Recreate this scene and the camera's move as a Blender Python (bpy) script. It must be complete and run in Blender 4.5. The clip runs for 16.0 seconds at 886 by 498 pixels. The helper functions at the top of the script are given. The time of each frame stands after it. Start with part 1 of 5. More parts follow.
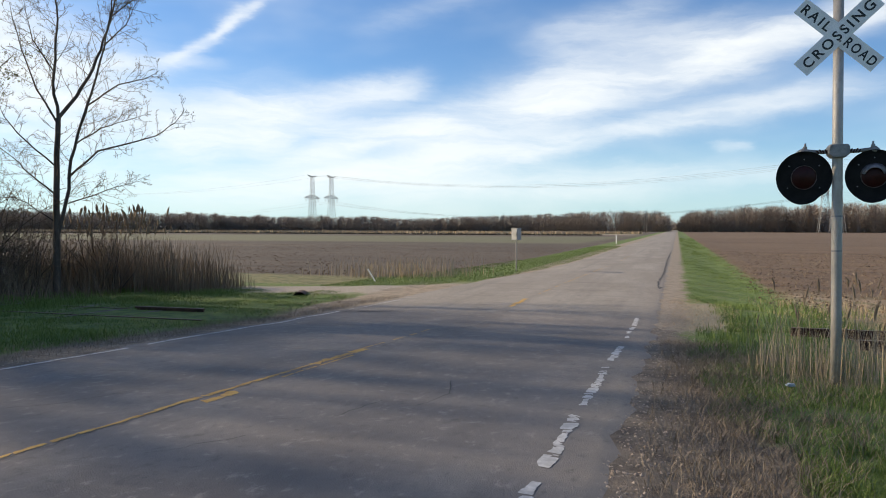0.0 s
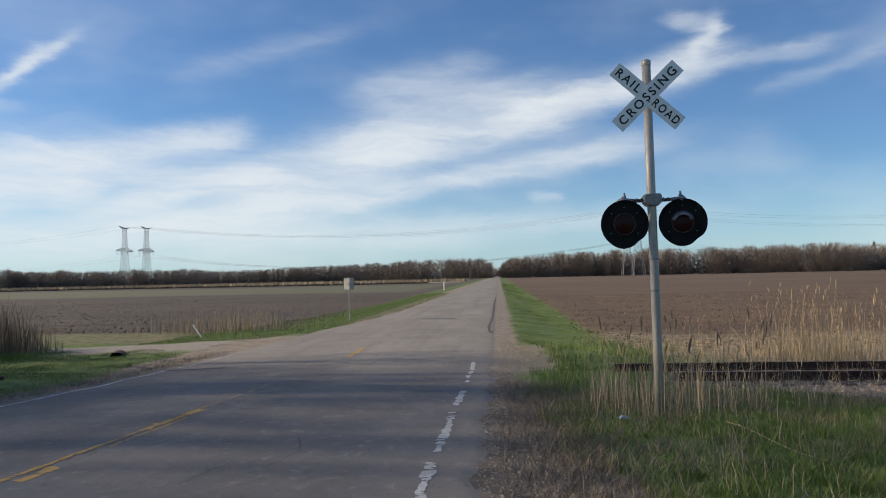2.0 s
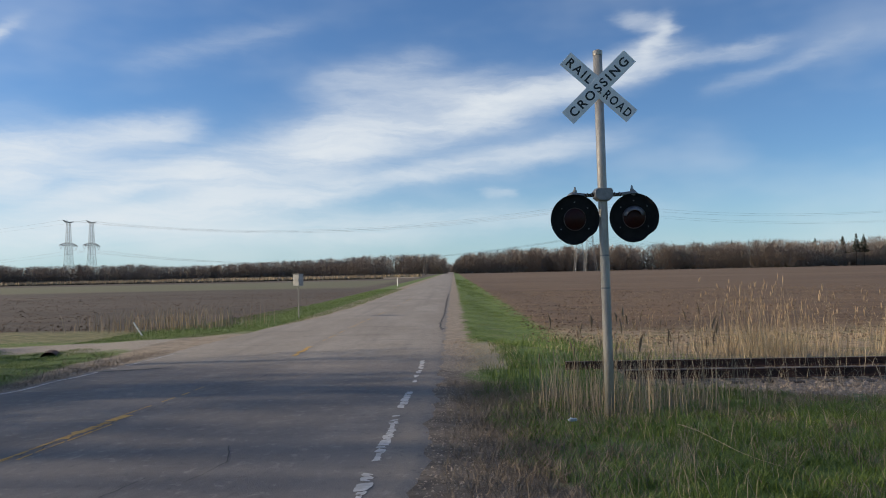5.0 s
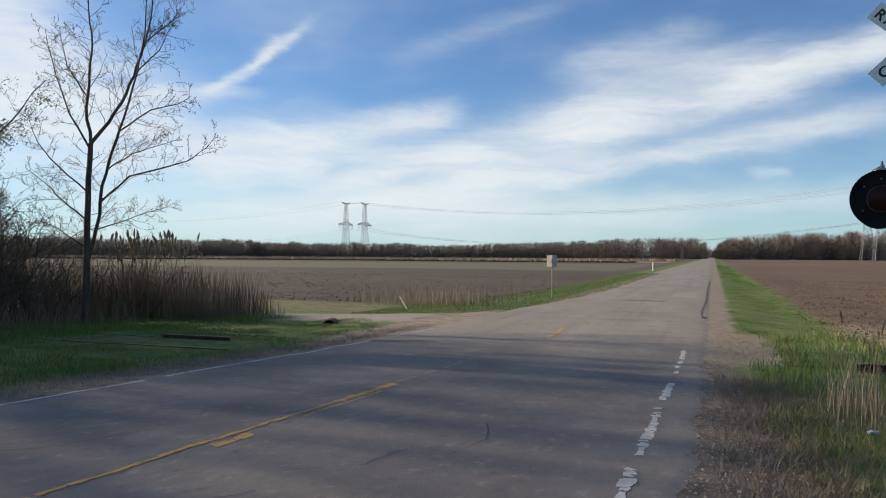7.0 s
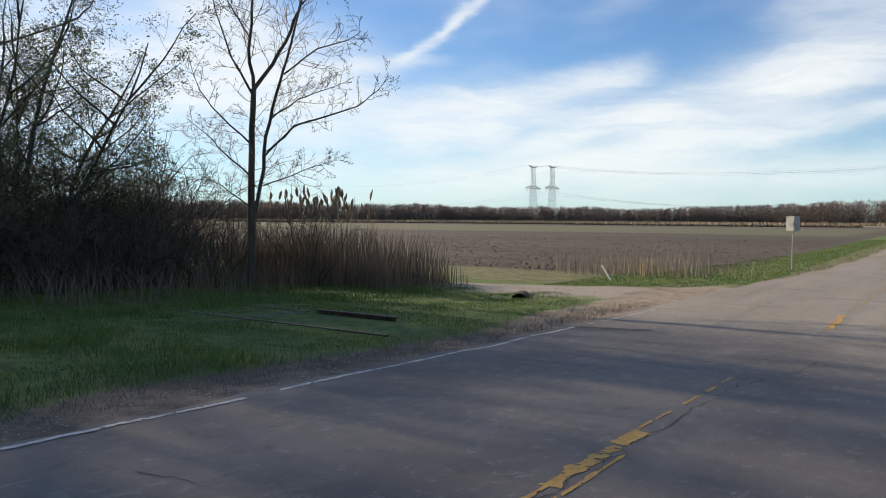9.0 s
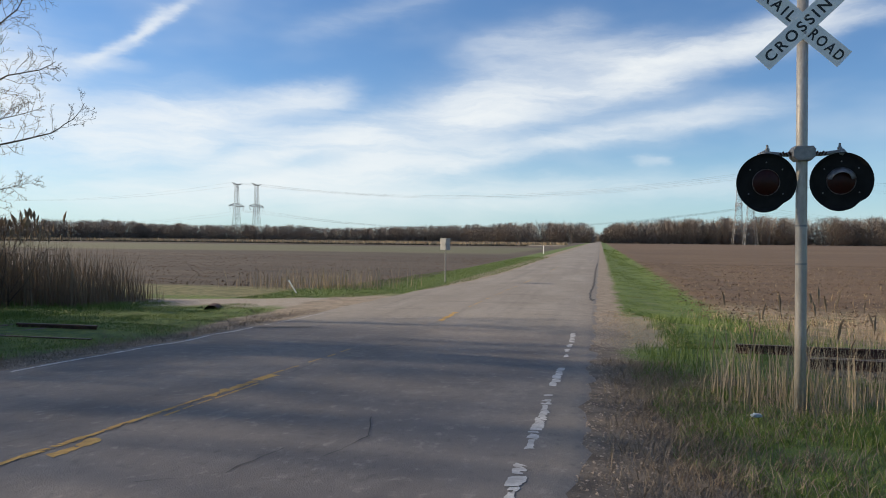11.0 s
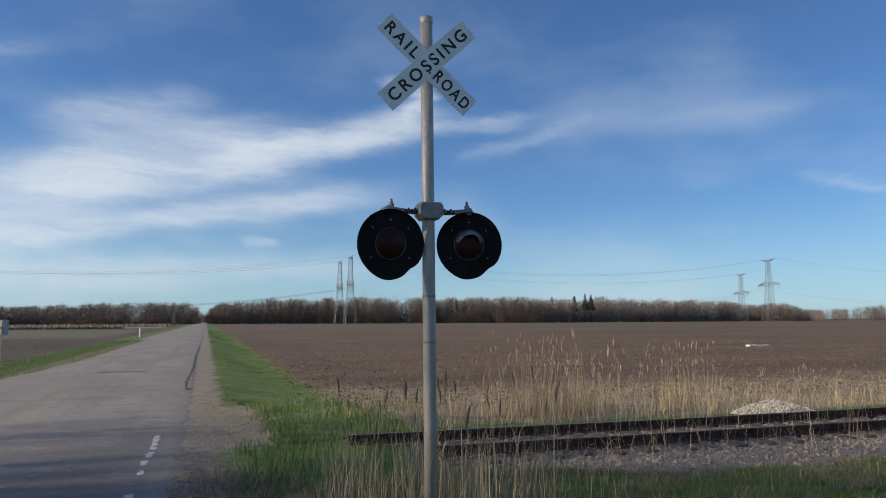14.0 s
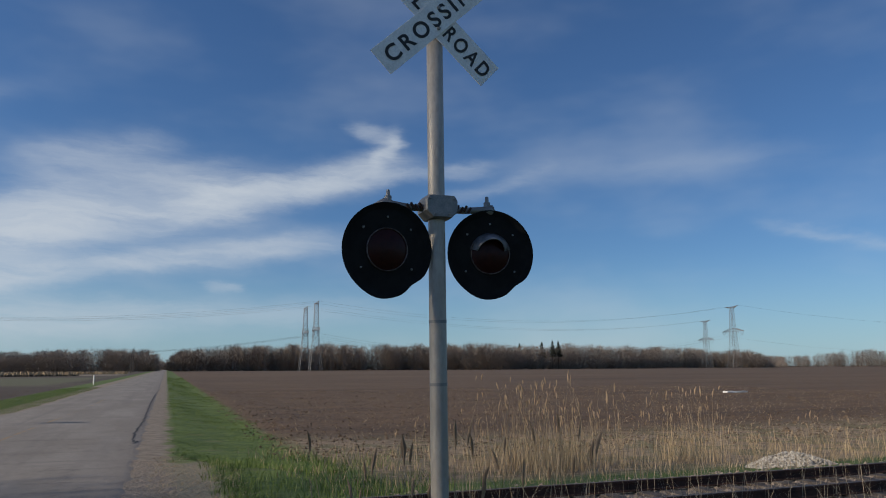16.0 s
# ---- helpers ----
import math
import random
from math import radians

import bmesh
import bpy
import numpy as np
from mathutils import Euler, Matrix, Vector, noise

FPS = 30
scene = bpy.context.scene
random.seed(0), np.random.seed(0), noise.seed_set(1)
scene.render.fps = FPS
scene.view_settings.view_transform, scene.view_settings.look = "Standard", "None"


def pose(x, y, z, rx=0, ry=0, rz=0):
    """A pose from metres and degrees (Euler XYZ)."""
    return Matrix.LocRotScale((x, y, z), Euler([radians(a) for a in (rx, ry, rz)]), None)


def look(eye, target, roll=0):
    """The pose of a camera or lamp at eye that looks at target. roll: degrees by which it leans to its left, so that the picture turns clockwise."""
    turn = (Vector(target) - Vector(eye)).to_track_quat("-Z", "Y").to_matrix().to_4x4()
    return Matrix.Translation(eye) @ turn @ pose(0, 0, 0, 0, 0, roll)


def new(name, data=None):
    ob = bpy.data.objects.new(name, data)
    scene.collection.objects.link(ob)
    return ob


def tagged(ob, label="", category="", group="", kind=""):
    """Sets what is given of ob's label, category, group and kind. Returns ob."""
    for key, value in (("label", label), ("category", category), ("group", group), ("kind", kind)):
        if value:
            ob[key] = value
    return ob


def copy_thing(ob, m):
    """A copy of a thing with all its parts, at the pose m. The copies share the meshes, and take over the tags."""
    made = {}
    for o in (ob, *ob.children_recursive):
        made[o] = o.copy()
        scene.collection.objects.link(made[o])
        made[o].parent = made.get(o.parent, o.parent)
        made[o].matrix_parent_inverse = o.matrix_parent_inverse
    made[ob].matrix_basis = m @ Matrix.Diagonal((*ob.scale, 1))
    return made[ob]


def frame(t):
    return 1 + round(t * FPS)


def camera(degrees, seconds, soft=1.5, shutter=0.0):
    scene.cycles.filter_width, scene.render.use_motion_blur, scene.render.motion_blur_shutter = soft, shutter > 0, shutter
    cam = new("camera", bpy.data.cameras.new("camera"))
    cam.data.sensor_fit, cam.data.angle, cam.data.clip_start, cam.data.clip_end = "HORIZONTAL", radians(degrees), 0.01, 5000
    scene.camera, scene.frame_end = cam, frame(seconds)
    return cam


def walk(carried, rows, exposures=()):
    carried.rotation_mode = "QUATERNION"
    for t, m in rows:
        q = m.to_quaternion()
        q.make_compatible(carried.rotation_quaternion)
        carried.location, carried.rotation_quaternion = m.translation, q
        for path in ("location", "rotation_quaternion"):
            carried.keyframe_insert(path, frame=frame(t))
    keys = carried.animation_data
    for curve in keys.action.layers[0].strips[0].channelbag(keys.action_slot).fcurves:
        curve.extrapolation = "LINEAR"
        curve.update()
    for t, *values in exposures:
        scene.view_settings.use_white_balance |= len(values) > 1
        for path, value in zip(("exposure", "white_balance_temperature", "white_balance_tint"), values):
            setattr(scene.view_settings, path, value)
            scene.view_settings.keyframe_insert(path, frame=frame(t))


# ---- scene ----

# ---------------- camera and its walk ----------------
cam = camera(62.4, 16.0, soft=1.0)
ROWS = [  # seconds, x, y, z, yaw, pitch, roll
    (0, 0.625, -0.692, 2.200, 17.76, -1.63, 0.14), (0.5, 0.640, -0.630, 2.169, 10.38, 0.71, -0.75),
    (1, 0.502, -0.686, 2.181, 7.50, 1.51, -0.65), (1.5, 0.403, -0.742, 2.209, 6.17, 1.51, -0.84),
    (2, 0.391, -0.694, 2.184, 4.33, 2.13, -1.22), (2.5, 0.437, -0.594, 2.157, 5.10, 1.64, -1.48),
    (3, 0.584, -0.430, 2.166, 6.62, 1.51, -1.20), (5.5, 0.491, -0.178, 2.201, -1.37, 1.89, -0.65),
    (6, 0.59, -0.10, 2.195, -2.69, 2.13, -0.08), (6.5, 0.546, -0.008, 2.181, 7.00, 1.27, 0.05),
    (7, 0.348, 0.034, 2.191, 20.32, 0.46, 0.27), (7.5, 0.12, 0.45, 2.18, 25.2, 0.20, 0.25),
    (8.0, -2.05, 4.05, 2.06, 30.4, -2.3, 0.2), (8.2, -2.5, 4.75, 2.05, 32.0, -2.5, 0.2),
    (9.3, -1.5, 3.3, 2.08, 35.0, -2.4, 0.3), (10.3, 0.325, 0.395, 2.191, 28.97, -1.62, 0.36),
    (10.5, 0.290, 0.428, 2.196, 25.26, -1.21, 0.16), (11, 0.292, 0.632, 2.176, 12.14, -0.81, 0.53),
    (11.5, 0.482, 0.857, 2.200, 1.21, -0.75, 0.38), (12, 0.463, 1.152, 2.174, -3.61, -0.47, 0.75),
    (12.5, 0.439, 1.566, 2.183, -10.55, -0.03, 0.54), (13, 0.520, 2.045, 2.186, -14.13, 2.87, 0.15),
    (13.5, 0.415, 2.495, 2.149, -15.21, 4.49, 0.90), (14, 0.507, 2.994, 2.133, -17.89, 5.55, -0.22),
    (14.5, 0.529, 3.439, 2.144, -17.14, 10.08, 0.57), (15, 0.548, 3.893, 2.120, -22.23, 6.75, -0.15),
    (15.5, 0.755, 4.454, 2.134, -18.77, 8.97, -0.37), (16, 0.757, 4.886, 2.041, -20.50, 9.16, -0.28)]


def aim(x, y, z, yaw, pitch, roll):
    """A camera pose from the eye, yaw to the left of +y, pitch up and roll."""
    ya, p = radians(yaw), radians(pitch)
    ahead = Vector((-math.sin(ya) * math.cos(p), math.cos(ya) * math.cos(p), math.sin(p)))
    return look((x, y, z), Vector((x, y, z)) + ahead, roll)


walk(cam, [(r[0], aim(*r[1:])) for r in ROWS], exposures=[(0, 0.50, 7300, 10), (0.5, 0.28, 7250, 10), (1, 0.25, 7200, 10), (2, 0.14, 7000, 10), (3, 0.14, 7000, 10), (5.5, 0.10, 6900, 10), (6.5, 0.16, 7000, 10), (7, 0.22, 7200, 10), (8, 0.40, 7400, 10), (10.3, 0.34, 7400, 10), (11, 0.30, 7200, 10), (12, 0.28, 6900, 10), (13, 0.27, 6600, 10), (13.5, -0.04, 6550, 10), (14, -0.03, 6500, 10), (14.5, -0.45, 6500, 10), (15, -0.40, 6500, 10), (16, -0.38, 6500, 10)])

# ---------------- sky and sun ----------------
SUN_AZ, SUN_EL = -89.0, 22.5     # degrees, from +y to the right, and up
sun = new("sun", bpy.data.lights.new("sun", "SUN"))
sun.data.energy, sun.data.angle, sun.data.color = 4.9, radians(1.2), (1.0, 0.87, 0.69)
_d = Vector((math.sin(radians(SUN_AZ)) * math.cos(radians(SUN_EL)), math.cos(radians(SUN_AZ)) * math.cos(radians(SUN_EL)), math.sin(radians(SUN_EL))))
sun.matrix_world = look(_d * 60, (0, 0, 0))


class Graph:
    """Short writing for shader nodes."""

    def __init__(self, tree):
        self.t = tree

    def put(self, sock, v):
        if isinstance(v, bpy.types.NodeSocket):
            self.t.links.new(v, sock)
        elif v is not None:
            sock.default_value = v

    def node(self, kind, **kw):
        n = self.t.nodes.new(kind)
        for k, v in kw.items():
            self.put(n.inputs[k.replace("_", " ")], v)
        return n

    def m(self, op, a, b=None, c=None):
        n = self.t.nodes.new("ShaderNodeMath")
        n.operation = op
        for i, v in enumerate((a, b, c)):
            self.put(n.inputs[i], v)
        return n.outputs[0]

    def add(self, a, b): return self.m("ADD", a, b)
    def sub(self, a, b): return self.m("SUBTRACT", a, b)
    def mul(self, a, b): return self.m("MULTIPLY", a, b)
    def inv(self, a): return self.m("SUBTRACT", 1.0, a)

    def step(self, v, lo, hi, a=0.0, b=1.0):
        n = self.t.nodes.new("ShaderNodeMapRange")
        n.interpolation_type = "SMOOTHSTEP"
        for i, q in enumerate((v, lo, hi, a, b)):
            self.put(n.inputs[i], q)
        return n.outputs[0]

    def mix(self, f, a, b):
        n = self.t.nodes.new("ShaderNodeMix")
        n.data_type = "RGBA"
        self.put(n.inputs[0], f)
        for i, v in ((6, a), (7, b)):
            self.put(n.inputs[i], (*v, 1) if isinstance(v, tuple) and len(v) == 3 else v)
        return n.outputs[2]

    def noise(self, vec, scale, detail=4.0, rough=0.55, dist=0.0):
        n = self.node("ShaderNodeTexNoise", Scale=scale, Detail=detail, Roughness=rough, Distortion=dist)
        self.put(n.inputs["Vector"], vec)
        return n.outputs[0]

    def vec(self, x, y, z=0.0):
        n = self.t.nodes.new("ShaderNodeCombineXYZ")
        for i, v in enumerate((x, y, z)):
            self.put(n.inputs[i], v)
        return n.outputs[0]

    def scaled(self, v, s, rot=(0, 0, 0)):
        n = self.t.nodes.new("ShaderNodeMapping")
        self.put(n.inputs["Vector"], v)
        n.inputs["Scale"].default_value, n.inputs["Rotation"].default_value = s, rot
        return n.outputs[0]


world = bpy.data.worlds.new("sky")
scene.world = world
world.use_nodes = True
g = Graph(world.node_tree)
bg = world.node_tree.nodes["Background"]
sky = world.node_tree.nodes.new("ShaderNodeTexSky")
sky.sky_type, sky.sun_disc = "NISHITA", False
sky.sun_elevation, sky.sun_rotation = radians(SUN_EL + 10.5), radians(SUN_AZ)
sky.air_density, sky.dust_density, sky.ozone_density = 1.0, 0.2, 2.5
tc = world.node_tree.nodes.new("ShaderNodeTexCoord").outputs["Generated"]
sep = world.node_tree.nodes.new("ShaderNodeSeparateXYZ")
g.put(sep.inputs[0], tc)
dx, dy, dz = sep.outputs
az = g.mul(g.m("ARCTAN2", dx, dy), 57.2958)
el = g.mul(g.m("ARCSINE", dz), 57.2958)
p0 = g.vec(az, el)
# wind-drawn warp of the cloud plane
w1 = g.sub(g.noise(g.scaled(p0, (0.09, 0.22, 1)), 1.0, 5.0, 0.6), 0.5)
w2 = g.sub(g.noise(g.scaled(p0, (0.11, 0.25, 1), (0, 0, 0.4)), 1.0, 5.0, 0.6), 0.5)
wa, we = g.add(az, g.mul(w1, 6.0)), g.add(el, g.mul(w2, 2.4))
STROKES = [  # az, el of both ends, half width, strength: the cirrus bands
    (-40, 7.4, -30, 9.0, 1.9, 1.2), (-30, 9.0, -20.5, 11.0, 0.95, 1.0), (-38, 5.9, -30, 6.9, 1.2, 0.9), (-30.5, 5.0, -22.5, 6.7, 0.6, 0.9),
    (-31, 7.6, -17, 7.2, 1.5, 0.9), (-20.5, 7.0, -8, 10.0, 1.9, 1.1), (-11, 9.5, 4.5, 12.8, 1.8, 1.25), (2, 12.4, 15.5, 15.2, 1.05, 1.4),
    (15.4, 15.6, 17.2, 17.8, 0.7, 0.9), (17, 17.5, 13.6, 18.4, 0.5, 0.5), (14.5, 14.5, 22.6, 15.3, 0.5, 0.6), (20.3, 12.6, 27.5, 14.9, 0.6, 0.22),
    (26, 14.8, 46, 14.9, 0.8, 0.11), (45, 10.1, 54, 7.2, 0.4, 0.25), (-30, 3.6, -11, 6.2, 1.0, 0.8), (-12, 6.1, 10.2, 9.5, 0.85, 0.95),
    (-42, 3.2, -4, 3.6, 1.5, 0.75), (-6, 3.6, 14, 4.2, 1.0, 0.35), (3, 5.9, 5, 6.1, 0.35, 0.3), (-10, 14.2, -1, 16.0, 1.2, 0.45),
    (-9, 12.2, 2, 14.6, 1.1, 0.45), (-23, 15.4, -12.5, 18.2, 0.9, 0.2), (-37.8, 12.3, -31.8, 16.6, 0.42, 1.0), (-46, 11.3, -36.5, 12.0, 0.5, 0.6),
    (-56, 11.0, -42, 8.5, 4.2, 1.5), (-56, 17, -47, 14, 2.5, 0.9), (-44, 22, -36, 26, 1.5, 0.4), (-75, 12, -58, 9, 5.0, 1.2)]
total = None
for a0, e0, a1, e1, wd, amp in STROKES:
    ln = math.hypot(a1 - a0, e1 - e0)
    ux, uy, cx, cy = (a1 - a0) / ln, (e1 - e0) / ln, (a0 + a1) / 2, (e0 + e1) / 2
    ra, re = g.sub(wa, cx), g.sub(we, cy)
    along = g.mul(g.m("MULTIPLY_ADD", ra, ux, g.mul(re, uy)), 1 / (0.58 * ln))
    across = g.mul(g.m("MULTIPLY_ADD", ra, -uy, g.mul(re, ux)), 1 / wd)
    q = g.add(g.m("POWER", g.m("ABSOLUTE", along), 4.0), g.m("POWER", g.m("ABSOLUTE", across), 2.0))
    v = g.mul(g.m("EXPONENT", g.mul(q, -1.0)), amp)
    total = v if total is None else g.add(total, v)
fib = g.noise(g.scaled(g.vec(wa, we), (0.10, 0.62, 1), (0, 0, -0.25)), 1.0, 8.0, 0.62, 0.3)
soft = g.noise(g.scaled(p0, (0.05, 0.12, 1), (0, 0, -0.2)), 1.0, 4.0, 0.5)
# thin veil; its part above 31 degrees is unseen, added to whiten the skylight
veil = g.add(g.mul(g.step(soft, 0.42, 0.75), g.step(el, 2, 30, 0.25, 0.10)), g.step(el, 31, 52, 0.0, 0.07))
cloud = g.add(g.mul(g.mul(total, 0.84), g.step(fib, 0.28, 0.70, 0.46, 1.2)), veil)
haze = g.step(el, -1.0, 9.0, 0.45, 0.0)
cover = g.inv(g.m("EXPONENT", g.mul(cloud, -1.35)))
tint = g.node("ShaderNodeMix")
tint.data_type, tint.blend_type = "RGBA", "MULTIPLY"
tint.inputs[0].default_value = 1.0
g.put(tint.inputs[6], sky.outputs[0])
tint.inputs[7].default_value = (0.63, 0.91, 1.23, 1)
col = g.mix(cover, g.mix(haze, tint.outputs[2], (4.9, 7.5, 9.6)), (8.0, 8.8, 9.7))
g.put(bg.inputs[0], col)
bg.inputs[1].default_value = 0.088


# ---------------- materials ----------------
def material(name):
    m = bpy.data.materials.new(name)
    m.use_nodes = True
    return m, Graph(m.node_tree), m.node_tree.nodes["Principled BSDF"]


def place_of(gr):
    return gr.t.nodes.new("ShaderNodeNewGeometry").outputs["Position"]


def bumped(gr, bsdf, height, strength, dist):
    b = gr.node("ShaderNodeBump", Strength=strength, Distance=dist, Height=height)
    gr.put(bsdf.inputs["Normal"], b.outputs[0])


def plain(name, c1, c2, scale=6.0, fine=60.0, rough=0.8, metal=0.0, bump=0.3, dist=0.01, stretch=(1, 1, 1), island=0.0, local=False):
    """A weathered surface: two colours by coarse noise, fine grain on top."""
    m, gr, b = material(name)
    pos = gr.t.nodes.new("ShaderNodeTexCoord").outputs["Object"] if local else place_of(gr)
    pos = gr.scaled(pos, stretch)
    n1, n2 = gr.noise(pos, scale, 5.0), gr.noise(pos, fine, 3.0)
    f = gr.step(n1, 0.3, 0.7)
    if island:
        r = gr.t.nodes.new("ShaderNodeNewGeometry").outputs["Random Per Island"]
        f = gr.add(gr.mul(f, 1 - island), gr.mul(r, island))
    col = gr.mix(f, c1, c2)
    dark = gr.mix(gr.step(n2, 0.35, 0.6, 0.0, 1.0), tuple(0.72 * (a + b_) / 2 for a, b_ in zip(c1, c2)), col)
    gr.put(b.inputs["Base Color"], gr.mix(0.45, col, dark))
    b.inputs["Roughness"].default_value, b.inputs["Metallic"].default_value = rough, metal
    if bump:
        bumped(gr, b, n2, bump, dist)
    return m


M_POLE = plain("weathered_aluminium", (0.33, 0.30, 0.262), (0.47, 0.43, 0.375), 3.0, 40.0, 0.55, 0.35, 0.15, 0.003, (1, 1, 0.35))
M_CAST = plain("grey_cast_metal", (0.20, 0.20, 0.20), (0.30, 0.29, 0.28), 14.0, 90.0, 0.55, 0.6, 0.25, 0.003)
M_BLACK = plain("black_enamel", (0.006, 0.006, 0.006), (0.014, 0.0135, 0.013), 9.0, 120.0, 0.7, 0.0, 0.1, 0.002)
M_BLACK.node_tree.nodes["Principled BSDF"].inputs["Specular IOR Level"].default_value = 0.15
M_SIGN = plain("worn_white_sheeting", (0.76, 0.75, 0.73), (0.86, 0.85, 0.83), 7.0, 70.0, 0.55, 0.0, 0.08, 0.002)
M_LETTER = plain("black_lettering", (0.012, 0.012, 0.012), (0.03, 0.03, 0.03), 20.0, 80.0, 0.6, 0.0, 0.0)
M_LENS = plain("dark_red_glass", (0.022, 0.004, 0.004), (0.036, 0.006, 0.005), 20.0, 140.0, 0.34, 0.0, 0.1, 0.002)
M_LENS.node_tree.nodes["Principled BSDF"].inputs["Specular IOR Level"].default_value = 0.18
# greyer than the black enamel: the hood's bright sheen is put into the colour
M_HOOD = plain("lit_grey_enamel", (0.10, 0.095, 0.105), (0.30, 0.29, 0.31), 16.0, 90.0, 0.6, 0.0, 0.1, 0.002)
M_RIM = plain("dull_brass_rim", (0.05, 0.036, 0.033), (0.20, 0.15, 0.13), 30.0, 90.0, 0.5, 0.5, 0.1, 0.002)
M_RUST = plain("dark_rusty_steel", (0.042, 0.021, 0.015), (0.115, 0.052, 0.032), 5.0, 70.0, 0.85, 0.2, 0.5, 0.006)
M_HEAD = plain("rail_head_steel", (0.16, 0.11, 0.085), (0.26, 0.19, 0.15), 3.0, 50.0, 0.6, 0.5, 0.2, 0.003)
M_TIE = plain("grey_old_timber", (0.07, 0.055, 0.045), (0.18, 0.15, 0.125), 5.0, 60.0, 0.95, 0.0, 0.6, 0.01, (0.4, 1, 1))
M_STONE = plain("crushed_limestone", (0.22, 0.165, 0.12), (0.46, 0.37, 0.29), 3.0, 30.0, 0.95, 0.0, 0.4, 0.01, island=0.75)
M_PILE = plain("pale_limestone", (0.34, 0.29, 0.225), (0.70, 0.63, 0.52), 3.0, 40.0, 0.95, 0.0, 0.4, 0.01, island=0.75)
M_BARK = plain("dark_bark", (0.050, 0.037, 0.028), (0.125, 0.097, 0.076), 4.0, 40.0, 0.95, 0.0, 0.7, 0.02, (1, 1, 0.3))
M_TWIG = plain("brown_twigs", (0.085, 0.060, 0.044), (0.19, 0.138, 0.100), 1.0, 20.0, 0.95, 0.0, 0.0, island=0.5)
M_BUD = plain("spring_buds", (0.14, 0.14, 0.055), (0.26, 0.24, 0.11), 1.0, 20.0, 0.8, 0.0, 0.0, island=0.8)
M_GRASS = plain("green_grass_blades", (0.050, 0.102, 0.011), (0.172, 0.232, 0.034), 1.3, 9.0, 0.6, 0.0, 0.0, island=0.55)
M_STRAW = plain("dry_straw", (0.27, 0.19, 0.105), (0.54, 0.42, 0.265), 1.0, 12.0, 0.85, 0.0, 0.0, island=0.7)
M_STALK = plain("greyed_dry_stalks", (0.25, 0.185, 0.12), (0.52, 0.415, 0.28), 1.0, 12.0, 0.85, 0.0, 0.0, island=0.7)
M_DEAD = plain("dead_brown_grass", (0.14, 0.108, 0.076), (0.33, 0.26, 0.185), 1.0, 12.0, 0.9, 0.0, 0.0, island=0.7)
M_REED = plain("brown_reed_stalks", (0.11, 0.075, 0.048), (0.27, 0.19, 0.12), 0.8, 12.0, 0.9, 0.0, 0.0, island=0.6)
M_DITCH = plain("dark_ditch_weeds", (0.030, 0.026, 0.018), (0.07, 0.058, 0.040), 0.3, 6.0, 0.95, 0.0, 0.0, island=0.6)
M_PLUME = plain("reed_plume", (0.30, 0.20, 0.12), (0.48, 0.35, 0.22), 3.0, 60.0, 0.95, 0.0, 0.3, 0.01, island=0.6)
M_CATTAIL = plain("brown_seed_head", (0.17, 0.115, 0.070), (0.33, 0.235, 0.15), 4.0, 80.0, 0.95, 0.0, 0.4, 0.01, island=0.5)
M_WOOD = plain("far_bare_branches", (0.225, 0.182, 0.150), (0.325, 0.268, 0.222), 0.02, 0.3, 0.95, 0.0, 0.0, island=0.35)
M_PINE = plain("dark_evergreen", (0.012, 0.022, 0.012), (0.03, 0.045, 0.02), 0.5, 3.0, 0.9, 0.0, 0.0, island=0.5)
M_STEEL = plain("galvanised_lattice", (0.14, 0.14, 0.15), (0.21, 0.21, 0.22), 0.2, 3.0, 0.6, 0.4, 0.0)
M_WIRE = plain("grey_conductor", (0.16, 0.16, 0.17), (0.22, 0.22, 0.23), 0.2, 3.0, 0.6, 0.4, 0.0)
M_CABINET = plain("grey_painted_steel", (0.28, 0.27, 0.255), (0.40, 0.39, 0.37), 3.0, 40.0, 0.6, 0.1, 0.1, 0.003)
M_WHITE = plain("chalky_white_paint", (0.60, 0.59, 0.56), (0.80, 0.79, 0.76), 8.0, 60.0, 0.8, 0.0, 0.2, 0.003)
M_PAINT = plain("worn_white_road_paint", (0.42, 0.40, 0.37), (0.66, 0.635, 0.60), 9.0, 55.0, 0.85, 0.0, 0.4, 0.003)
M_YELLOW = plain("worn_yellow_road_paint", (0.40, 0.23, 0.065), (0.60, 0.36, 0.095), 7.0, 45.0, 0.85, 0.0, 0.4, 0.003)
M_TAR = plain("dark_crack_filler", (0.028, 0.027, 0.027), (0.06, 0.058, 0.055), 7.0, 45.0, 0.8, 0.0, 0.3, 0.003)
M_LITTER = plain("pale_blue_wrapper", (0.30, 0.38, 0.43), (0.52, 0.58, 0.62), 12.0, 60.0, 0.35, 0.0, 0.4, 0.004)
M_CLOD = plain("soil_clods", (0.070, 0.045, 0.028), (0.175, 0.118, 0.076), 1.0, 25.0, 0.98, 0.0, 0.5, 0.01, island=0.7)


